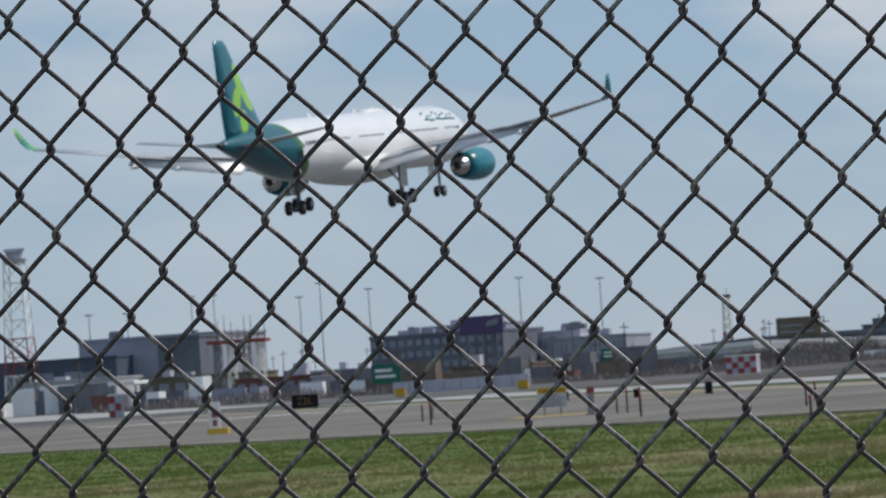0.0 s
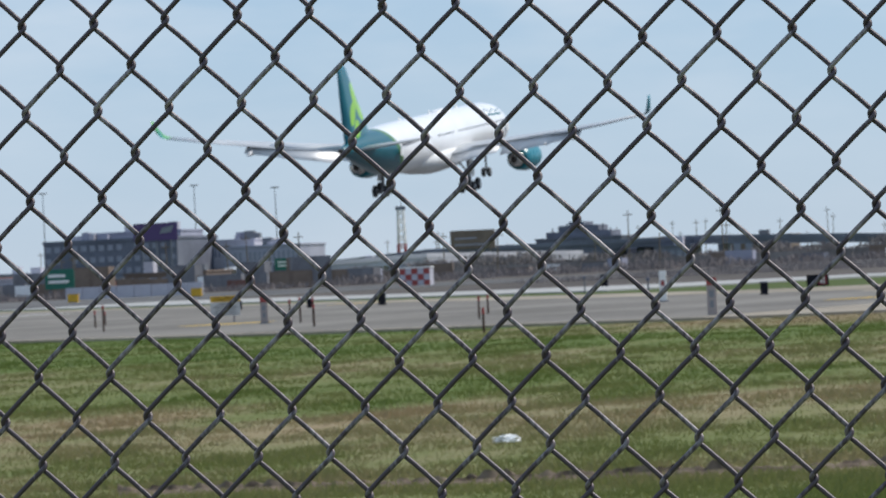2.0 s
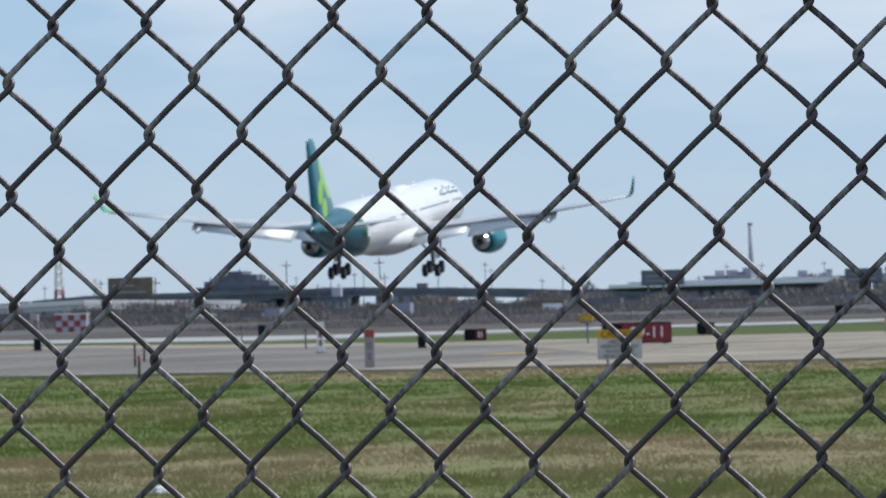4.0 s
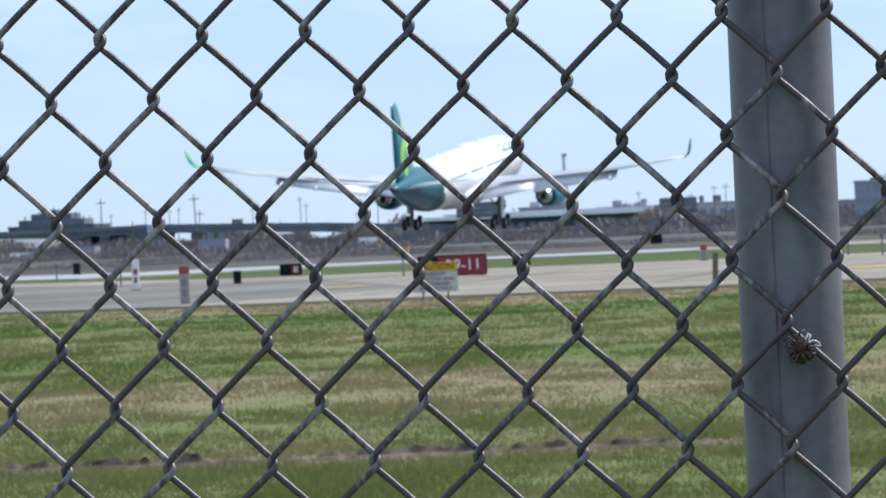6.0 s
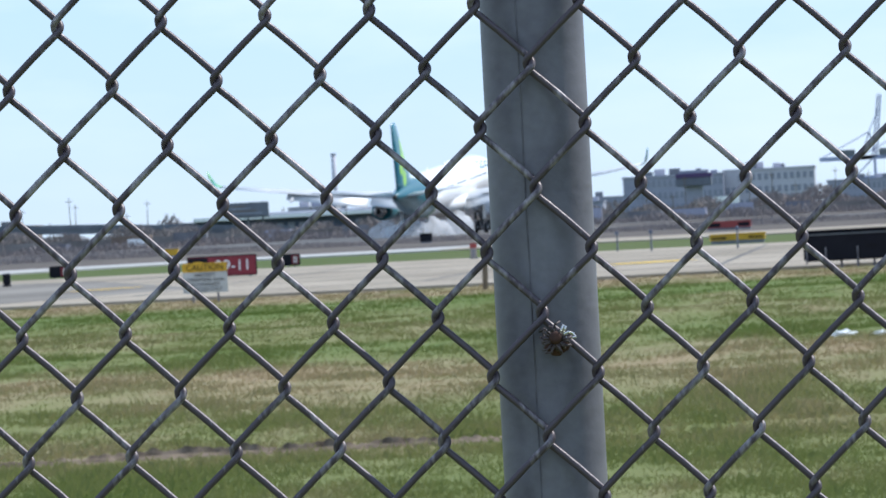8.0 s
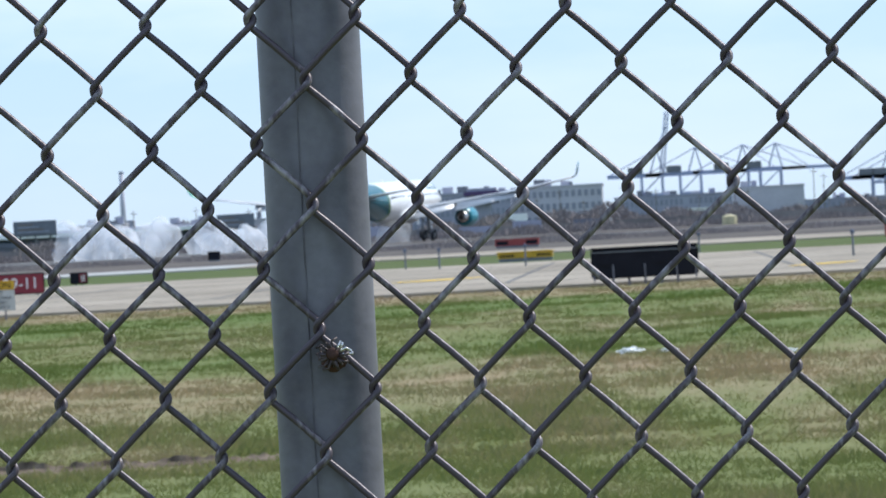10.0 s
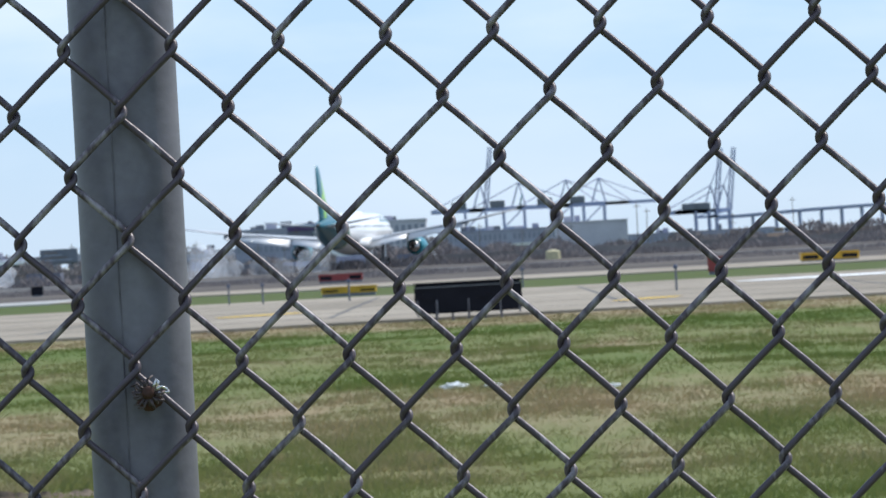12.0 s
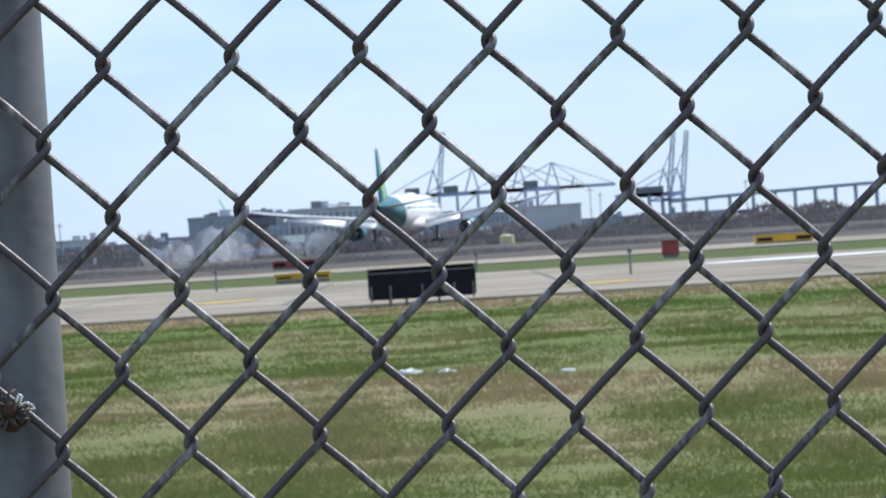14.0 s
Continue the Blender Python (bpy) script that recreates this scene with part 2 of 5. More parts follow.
def vapour(name, alpha):
    m = bpy.data.materials.new(name)
    m.use_nodes = True
    n, l = m.node_tree.nodes, m.node_tree.links
    b = n["Principled BSDF"]
    b.inputs["Base Color"].default_value = (0.85, 0.87, 0.9, 1)
    b.inputs["Roughness"].default_value = 1
    nz = n.new("ShaderNodeTexNoise")
    nz.inputs["Scale"].default_value = 0.6
    mr = n.new("ShaderNodeMapRange")
    mr.inputs["To Min"].default_value, mr.inputs["To Max"].default_value = 0, alpha * 2
    l.new(nz.outputs["Fac"], mr.inputs["Value"])
    tr = n.new("ShaderNodeBsdfTranslucent")
    tr.inputs["Color"].default_value = (0.9, 0.92, 0.95, 1)
    both, clear = n.new("ShaderNodeMixShader"), n.new("ShaderNodeMixShader")
    hole = n.new("ShaderNodeBsdfTransparent")
    both.inputs[0].default_value = 0.6
    l.new(b.outputs[0], both.inputs[1])
    l.new(tr.outputs[0], both.inputs[2])
    l.new(mr.outputs["Result"], clear.inputs[0])
    l.new(hole.outputs[0], clear.inputs[1])
    l.new(both.outputs[0], clear.inputs[2])
    l.new(clear.outputs[0], n["Material Output"].inputs["Surface"])
    return m


TURF, BLADES = turf("turf", False), turf("turf_blades", True)
CONCRETE = coat("airfield_concrete", (0.245, 0.212, 0.168), (0.355, 0.31, 0.25), 0.12, 0.9, 0, 0.3, 3.0, (1, 0.35, 1))
RUNWAY = coat("runway_concrete", (0.33, 0.325, 0.31), (0.42, 0.415, 0.40), 0.05, 0.9, 0, 0.2, 2.0)
MIDTAR = coat("worn_shoulder_asphalt", (0.15, 0.138, 0.122), (0.235, 0.218, 0.195), 0.15, 0.92, 0, 0.3, 3.0, (1, 0.3, 1))
OLDTAR = coat("old_asphalt", (0.10, 0.10, 0.10), (0.17, 0.165, 0.16), 0.1, 0.92, 0, 0.3, 3.0)
WIRE = coat("weathered_wire", (0.070, 0.052, 0.062), (0.30, 0.27, 0.28), 34, 0.46, 0.15, 0.4, 260, (1, 1, 0.45), 0.54, 0.68, 0.05)
ZINC = coat("galvanised_steel", (0.098, 0.092, 0.108), (0.182, 0.174, 0.196), 13, 0.45, 0.15, 0.12, 150, (1, 1, 0.35), 0.3, 0.72)
SEAM = coat("weld_stain", (0.078, 0.070, 0.082), (0.15, 0.142, 0.16), 40, 0.7, 0.15, 0.2, 200)
TIEWIRE = tint("bright_tie_wire", (0.62, 0.60, 0.58), 0.25, 0.9, 0.2, 60)
OLDTIE = coat("dull_tie_wire", (0.030, 0.018, 0.018), (0.10, 0.075, 0.075), 80, 0.6, 0.1, 0.3, 300)
RUST = coat("rust", (0.024, 0.011, 0.009), (0.07, 0.030, 0.020), 60, 0.85, 0.1, 0.4, 300)
BODY, FIN = livery("airliner_body_paint", "body"), livery("airliner_fin_paint", "fin")
TEAL = tint("teal_paint", (0.012, 0.21, 0.27), 0.3)
LIMETEAL = coat("lime_and_teal_paint", (0.012, 0.22, 0.22), (0.16, 0.46, 0.10), 0.5, 0.3, 0, 0.03, 6)
WINGGREY = coat("wing_grey", (0.47, 0.48, 0.49), (0.57, 0.58, 0.59), 0.4, 0.4, 0.1, 0.05, 6)
WHITEPAINT = tint("white_paint", (0.82, 0.82, 0.81), 0.4, vary=0.06)
METAL = tint("bare_metal", (0.55, 0.54, 0.53), 0.25, 0.95)
DARKMETAL = tint("scorched_metal", (0.06, 0.055, 0.05), 0.45, 0.7)
RUBBER = tint("tyre_rubber", (0.02, 0.02, 0.022), 0.75)
STRUT = tint("gear_strut", (0.22, 0.22, 0.23), 0.4, 0.4)
# haze over the far windows is put into this paler blue-grey
HAZEGLASS = tint("hazed_glazing", (0.25, 0.262, 0.315), 0.2)
DRYGROUND = coat("dry_far_ground", (0.075, 0.066, 0.060), (0.14, 0.122, 0.108), 0.03, 0.95, 0, 0.2, 0.8)
GLASSDARK = tint("dark_glazing", (0.05, 0.06, 0.075), 0.15, 0.0)
# slate, dark and pale walls: lightened and blued, distance haze in the colour
HAZESLATE = coat("hazed_slate_cladding", (0.28, 0.285, 0.36), (0.36, 0.365, 0.44), 0.08, 0.7, 0, 0.1, 1.2)
HAZEDARKWALL = coat("hazed_dark_wall", (0.11, 0.12, 0.155), (0.17, 0.182, 0.225), 0.1, 0.7, 0, 0.1, 1.2)
BROWNWALL = coat("brown_wall", (0.15, 0.11, 0.085), (0.24, 0.18, 0.14), 0.1, 0.8, 0, 0.1, 1.2)
OXIDE = coat("red_oxide_steel", (0.13, 0.055, 0.045), (0.20, 0.09, 0.07), 0.3, 0.7, 0, 0.1, 2)
HAZEPALEWALL = coat("hazed_pale_wall", (0.42, 0.41, 0.46), (0.52, 0.51, 0.56), 0.08, 0.7, 0, 0.1, 1.2)
# perimeter fence: the far band's haze is mixed into this grey-brown
CHAINMESH = coat("hazed_mesh_panel", (0.15, 0.135, 0.125), (0.25, 0.23, 0.215), 0.06, 0.9, 0, 0.1, 1.0)
BLUEWALL = coat("blue_wall", (0.055, 0.072, 0.12), (0.085, 0.105, 0.16), 0.08, 0.6, 0, 0.1, 1.2)
PURPLE = tint("purple_panel", (0.075, 0.04, 0.13), 0.5)
SIGNGREEN = tint("road_sign_green", (0.01, 0.13, 0.085), 0.5)
SIGNRED = tint("sign_red", (0.21, 0.014, 0.025), 0.5)
SIGNYELLOW = tint("sign_yellow", (0.62, 0.36, 0.02), 0.5)
CREAM = tint("cream_paint", (0.55, 0.48, 0.28), 0.5)
SIGNBLACK = tint("sign_black", (0.014, 0.014, 0.020), 0.5)
SIGNWHITE = tint("sign_white", (0.79, 0.77, 0.73), 0.5)
SIGNGREY = tint("weathered_sign_face", (0.52, 0.51, 0.49), 0.6)
WORNGREY = tint("worn_marker_panel", (0.34, 0.29, 0.27), 0.7)
SIGNINK = tint("faded_black_lettering", (0.07, 0.075, 0.085), 0.6)
LETTERGREY = tint("faded_lettering", (0.20, 0.21, 0.23), 0.6)
MARKRED = tint("marker_red", (0.30, 0.05, 0.045), 0.6)
MARKYELLOW = coat("yellow_marking", (0.56, 0.36, 0.03), (0.70, 0.46, 0.05), 0.6, 0.8, 0, 0.1, 8)
MARKWHITE = coat("white_marking", (0.66, 0.66, 0.64), (0.82, 0.82, 0.80), 0.4, 0.8, 0, 0.1, 8)
CARGOGREY = coat("cargo_grey_steel", (0.13, 0.13, 0.145), (0.20, 0.20, 0.215), 0.3, 0.7, 0, 0.1, 2)
AMBER = tint("dim_amber_lettering", (0.15, 0.085, 0.02), 0.6)
WOOD = coat("weathered_wood", (0.10, 0.075, 0.05), (0.20, 0.155, 0.105), 6, 0.85, 0, 0.4, 40, (3, 3, 0.4))
STEELGREY = tint("steel_grey", (0.16, 0.17, 0.19), 0.5, 0.3)
# port cranes and far bridge: distance haze put into the pale blue
HAZEBLUE = tint("hazed_blue", (0.32, 0.36, 0.52), 0.6)
# far brush, lightened and greyed so that its colour includes the haze
TWIGS = coat("hazed_bare_twigs", (0.17, 0.145, 0.14), (0.28, 0.24, 0.23), 0.15, 0.9, 0, 0, 2)
EARTH = coat("bare_earth", (0.050, 0.036, 0.027), (0.20, 0.155, 0.115), 7.0, 0.95, 0, 0.5, 9)
PLASTIC = tint("white_litter", (0.8, 0.8, 0.78), 0.5)
SMOKE = vapour("tyre_smoke", 0.3)
SPRAY = vapour("dust_spray", 0.10)
for matt in (CONCRETE, RUNWAY, MIDTAR, OLDTAR, DRYGROUND, EARTH, SIGNBLACK):      # dusty or dull, no sheen
    matt.node_tree.nodes["Principled BSDF"].inputs["Specular IOR Level"].default_value = 0.08


# ---- mesh helpers ----
def mesh_of(name, bm, material, smooth=False):
    me = bpy.data.meshes.new(name)
    bm.to_mesh(me)
    bm.free()
    for mt in (material if isinstance(material, (list, tuple)) else [material]):
        me.materials.append(mt)
    if smooth:
        me.polygons.foreach_set("use_smooth", [True] * len(me.polygons))
    return me


def part(name, bm, material, parent=None, label="", smooth=False):
    ob = new(name, mesh_of(name, bm, material, smooth))
    if parent is not None:
        ob.parent = parent
    if label:
        tagged(ob, label)
    return ob


def piece(name, me, parent, m=None):
    ob = new(name, me)
    ob.parent = parent
    if m is not None:
        ob.matrix_basis = m
    return ob


def thing(name, label, category, group="", m=None, kind=""):
    ob = new(name)
    tagged(ob, label, category, group, kind)
    if m is not None:
        ob.matrix_basis = m
    return ob


def add_box(bm, x0, x1, y0, y1, z0, z1, bevel=0.0):
    v = bmesh.ops.create_cube(bm, size=1.0)["verts"]
    for q in v:
        q.co = Vector(((x0 + x1) / 2 + q.co.x * (x1 - x0), (y0 + y1) / 2 + q.co.y * (y1 - y0), (z0 + z1) / 2 + q.co.z * (z1 - z0)))
    if bevel:
        bmesh.ops.bevel(bm, geom=list({e for q in v for e in q.link_edges}), offset=bevel, segments=2, affect="EDGES")
    return bm


def box(x0, x1, y0, y1, z0, z1, bevel=0.0):
    return add_box(bmesh.new(), x0, x1, y0, y1, z0, z1, bevel)


def add_rod(bm, a, b, r0, r1=None, sides=8):
    a, b = Vector(a), Vector(b)
    r1 = r0 if r1 is None else r1
    m = Matrix.Translation((a + b) / 2) @ (b - a).to_track_quat("Z", "Y").to_matrix().to_4x4()
    bmesh.ops.create_cone(bm, cap_ends=True, segments=sides, radius1=r0, radius2=r1, depth=(b - a).length, matrix=m)
    return bm


def rod(a, b, r0, r1=None, sides=8):
    return add_rod(bmesh.new(), a, b, r0, r1, sides)


def add_rings(bm, rings, close=True, caps=True):
    """Skin over rings of points, all of one length."""
    rows = [[bm.verts.new(p) for p in ring] for ring in rings]
    k = len(rows[0])
    for a, b in zip(rows, rows[1:]):
        for i in range(k if close else k - 1):
            bm.faces.new((a[i], a[(i + 1) % k], b[(i + 1) % k], b[i]))
    if caps:
        bm.faces.new(rows[0][::-1])
        bm.faces.new(rows[-1])
    bmesh.ops.recalc_face_normals(bm, faces=bm.faces)
    return bm


def turned(profile, centre, sides=24, axis="y"):
    """A body of revolution along y from (along, radius) pairs."""
    cx, cy, cz = centre
    return add_rings(bmesh.new(), [[(cx + r * math.cos(i * math.tau / sides), cy + s, cz + r * math.sin(i * math.tau / sides)) for i in range(sides)] for s, r in profile])


def tube(points, r, sides=6, ends=True):
    bm = bmesh.new()
    rings = []
    pts = [Vector(p) for p in points]
    for i, p in enumerate(pts):
        d = (pts[min(i + 1, len(pts) - 1)] - pts[max(i - 1, 0)]).normalized()
        u = d.cross(Vector((0, 1, 0))).normalized()
        w = u.cross(d)
        rings.append([p + r * (u * math.cos(k * math.tau / sides) + w * math.sin(k * math.tau / sides)) for k in range(sides)])
    return add_rings(bm, rings, True, ends)


def foil(x, lead, chord, z, thick, drop=0.0):
    """A wing section at x: a closed loop of points from the leading edge round."""
    top = [(0.0, 0.0), (0.03, 0.30), (0.12, 0.46), (0.35, 0.5), (0.65, 0.33), (1.0, 0.02)]
    loop = top + [(a, -b * 0.9) for a, b in top[-1:0:-1]]
    return [(x, lead - a * chord, z + b * thick - a * drop) for a, b in loop]


def letters(text, size, material, parent, m, name="lettering", label=""):
    cu = bpy.data.curves.new(name, "FONT")
    cu.body, cu.size, cu.align_x, cu.align_y, cu.extrude = text, size, "CENTER", "CENTER", 0.004
    tmp = bpy.data.objects.new("tmp", cu)
    scene.collection.objects.link(tmp)
    me = bpy.data.meshes.new_from_object(tmp.evaluated_get(bpy.context.evaluated_depsgraph_get()))
    bpy.data.objects.remove(tmp)
    me.materials.clear()
    me.materials.append(material)
    ob = new(name, me)
    ob.parent = parent
    ob.matrix_basis = m @ pose(0, 0, 0, 90, 0, 0)
    if label:
        tagged(ob, label)
    return ob


# ---- the field ----
def ground():
    """One sheet of turf from behind the camera to the horizon, uneven near the fence, with a shallow rut."""
    ys = list(np.arange(-40, 24, 8.0)) + list(np.arange(24, 160, 0.9)) + list(np.geomspace(160, 9000, 40))
    xs = [-9000, -4000, -1800, -800, -380, -200, -120] + list(np.arange(-70, 32, 1.0)) + [45, 80, 160, 380, 800, 1800, 4000, 9000]
    bm = bmesh.new()
    grid = []
    for y in ys:
        row = []
        for x in xs:
            near = max(0.0, 1 - abs(y - 75) / 58)
            z = 0.16 * near * noise.noise((x * 0.16, y * 0.10, 3)) + 0.03 * near * noise.noise((x * 0.7, y * 0.2, 9))
            rut = y - 39 - 0.8 * math.sin(x * 0.22) - 0.5 * noise.noise((x * 0.5, 1, 1))
            z -= 0.16 * math.exp(-rut * rut / 1.6) if -16 < x < 2 else 0
            row.append(bm.verts.new((x, y, z - 0.02)))
        grid.append(row)
    for a, b in zip(grid, grid[1:]):
        for i in range(len(xs) - 1):
            bm.faces.new((a[i], a[i + 1], b[i + 1], b[i]))
    ob = part("ground", bm, TURF, None, "", True)
    return tagged(ob, "patchy spring turf with straw and a muddy rut", "ground", kind="structure")


def slab(name, outline, z, material, label, category):
    bm = bmesh.new()
    f = bm.faces.new([bm.verts.new((x, y, z)) for x, y in outline])
    if f.normal.z < 0:
        f.normal_flip()
    low = bmesh.ops.extrude_face_region(bm, geom=[f])["geom"]
    for v in low:
        if isinstance(v, bmesh.types.BMVert):
            v.co.z -= 0.3
    bmesh.ops.recalc_face_normals(bm, faces=bm.faces)
    return tagged(part(name, bm, material), label, category, kind="structure")


ground()


def mud_rut():
    """A wheel rut of bare earth that winds through the turf, its rim broken."""
    bm = bmesh.new()
    rings = []
    for k in range(420):
        x = -11.5 + k * 0.0215
        y = 39 + 0.8 * math.sin(x * 0.22) + 0.5 * noise.noise((x * 0.5, 1, 1)) + 0.05 * noise.noise((x * 6, 3, 1))
        w = 0.26 * (0.25 + abs(noise.noise((x * 1.1, 4, 4))) + 0.4 * abs(noise.noise((x * 7, 4, 9))))
        lip = max(-0.05, 0.005 + 0.05 * noise.noise((x * 0.9, 8, 2)) + 0.06 * noise.noise((x * 3.4, 5, 2)) + 0.05 * noise.noise((x * 13, 5, 7)))
        rings.append([(x, y - w, -0.05), (x, y - w * 0.3, -0.03), (x, y, -0.02), (x, y + 0.03, lip), (x, y + 0.16, lip * 0.7 - 0.01), (x, y + 0.4, -0.06)])
    add_rings(bm, rings, False, False)
    return tagged(part("mud_rut", bm, EARTH), "muddy wheel rut of bare earth in the turf", "rut", kind="structure")


mud_rut()
near_edge = [(-400, 520), (-180, 300), (-75, 192), (-52, 166), (-36, 149), (-22, 139), (-8, 137), (30, 140), (120, 150)]
far_edge = [(160, 250), (40, 232), (14, 228), (-8, 236), (-24, 240), (-38, 246), (-57, 284), (-80, 330), (-120, 400), (-420, 900)]
slab("taxiway", near_edge + far_edge, 0.05, CONCRETE, "pale worn concrete taxiway across the airfield", "taxiway")
slab("taxiway", [(-330, 790), (-130, 436), (-80, 348), (-56, 304), (-40, 330), (-25, 325), (-25, 368), (-62, 356), (-90, 398), (-300, 850)], 0.05, RUNWAY, "bright concrete taxiway beyond the grass strip", "taxiway")
slab("taxiway", [(-24.98, 325), (8, 306), (60, 292), (180, 292), (260, 400), (60, 366), (14, 358), (-24.98, 370)], 0.05, CONCRETE, "tan worn concrete taxiway beyond the grass strip", "taxiway")
slab("runway", [(-215, 380), (-150, 380), (160, 1700), (95, 1700)], 0.07, OLDTAR, "long grey worn runway", "runway")
slab("shoulder", [(-180, 302), (-75, 194), (-52, 168), (-36, 151), (-24, 142), (-20, 165), (-30, 215), (-50, 252), (-85, 330), (-180, 480)], 0.056, MIDTAR, "worn grey asphalt shoulder of the taxiway", "shoulder")
slab("far_ground", [(-600, 640), (-300, 775), (-90, 394), (-62, 352), (-30, 362), (14, 356), (60, 364), (260, 398), (400, 420), (400, 1120), (-600, 1120)], 0.03, DRYGROUND, "dry grey-brown open ground beyond the taxiways", "ground")
slab("service_road", [(-420, 560), (-130, 505), (-60, 640), (-20, 640), (300, 560), (320, 640), (-20, 720), (-120, 720), (-460, 700)], 0.042, OLDTAR, "grey asphalt service road past the airfield", "road")


def markings():
    for k, (x, y, w, d, mt, label) in enumerate((
            (-24.3, 176, 1.3, 5, MARKYELLOW, "worn yellow hold marking on the taxiway"), (-48.9, 190, 2.4, 5, MARKYELLOW, "worn yellow patch on the taxiway"),
            (4.8, 156, 1.5, 5, MARKYELLOW, "worn yellow line on the taxiway"),
            (-6.6, 170, 2.4, 5, MARKYELLOW, "worn yellow hold marking on the taxiway"), (-66, 286, 2.2, 5, MARKYELLOW, "worn yellow lines on the concrete"),
            (13.5, 203, 8, 9, MARKWHITE, "bright white painted patch on the concrete"), (-105, 330, 22, 6, MARKWHITE, "long white painted line on the concrete"))):
        bm = bmesh.new()
        n = 14
        ring = [(x + w * 0.5 * math.cos(i * math.tau / n) * (1 + 0.25 * noise.noise((i, k, 0))) + 0.15 * d * math.sin(i * math.tau / n), y + d * 0.5 * math.sin(i * math.tau / n), 0.064) for i in range(n)]
        f = bm.faces.new([bm.verts.new(p) for p in ring])
        if f.normal.z < 0:
            f.normal_flip()
        tagged(part("painted_marking", bm, mt), label, "marking", kind="structure")
    # joints between the slabs
    bm = bmesh.new()
    for y in (150, 165, 181, 198, 214):
        add_box(bm, -40 + (y - 150) * -0.15, 70, y - 0.12, y + 0.12, 0.052, 0.055)
    for x in range(-36, 40, 8):
        add_box(bm, x - 0.08, x + 0.08, 150, 222, 0.052, 0.055)
    tagged(part("joint_sealant", bm, OLDTAR), "dark sealant lines between the concrete slabs", "joint", kind="structure")


markings()


# ---- the fence ----
PITCH_X, PITCH_Z, WIRE_R = 0.0607, 0.072, 0.00212


def chain_link_fence():
    fence = thing("chain_link_fence", "weathered grey chain-link fence on a round galvanised post", "fence")
    half_x, half_z = PITCH_X / 2, PITCH_Z / 2
    hook, bulge = WIRE_R * 0.86, WIRE_R * 1.05
    steps = ((0.0, 0.0, 0.0), (0.035, 0.004, 0.3), (0.07, 0.022, 0.65), (0.11, 0.06, 0.9), (0.17, 0.125, 1.0), (0.27, 0.24, 1.0), (0.5, 0.5, 1.0), (0.73, 0.76, 1.0), (0.83, 0.875, 1.0), (0.89, 0.94, 0.9), (0.93, 0.978, 0.65), (0.965, 0.996, 0.3))
    meshes = []
    for odd in (0, 1):
        path = []
        for j in range(-44, 26):
            for f, fx, fy in steps:
                z = 1.6 + (26 - (j + 44) - f) * half_z
                x = (-hook + (half_x + 2 * hook) * fx)
                if (26 - (j + 44)) % 2 == (0 if odd else 1):
                    x = half_x - x
                    y = -bulge * fy      # leaning like a slash: in front
                    z += 0.0012 * math.sin(math.pi * f) - 0.0010 * math.sin(math.pi * f) ** 0.4
                else:
                    y = bulge * fy
                    z += 0.0020 * math.sin(math.pi * f) - 0.0022 * math.sin(math.pi * f) ** 0.4
                path.append((x, y, z))
        meshes.append(mesh_of("wire", tube(path, WIRE_R, 7), WIRE, True))
    for k in range(-54, 32):
        piece("wire", meshes[k % 2], fence, pose(k * half_x, 0.0012 * math.sin(k * 1.7), 0))
    post = part("post", turned([(0, 0.03), (0.004, 0.0302), (2.75, 0.0302), (2.754, 0.03)], (0, 0, 0), 48), ZINC, fence, "smooth grey galvanised steel post", True)
    post.matrix_basis = pose(0.0005, 0.0375, 0) @ pose(0, 0, 0, 90, 0, 0)
    bead = [(-0.0065 + 0.0008 * noise.noise((0, 0, i * 0.5)), 0.0375 - 0.0294 - 0.0006 * noise.noise((4, 2, i * 0.23)), 0.3 + i * 0.0155) for i in range(150)]
    part("weld_seam", tube(bead, 0.00055, 5), SEAM, fence, "faint dark weld seam down the post")
    return fence


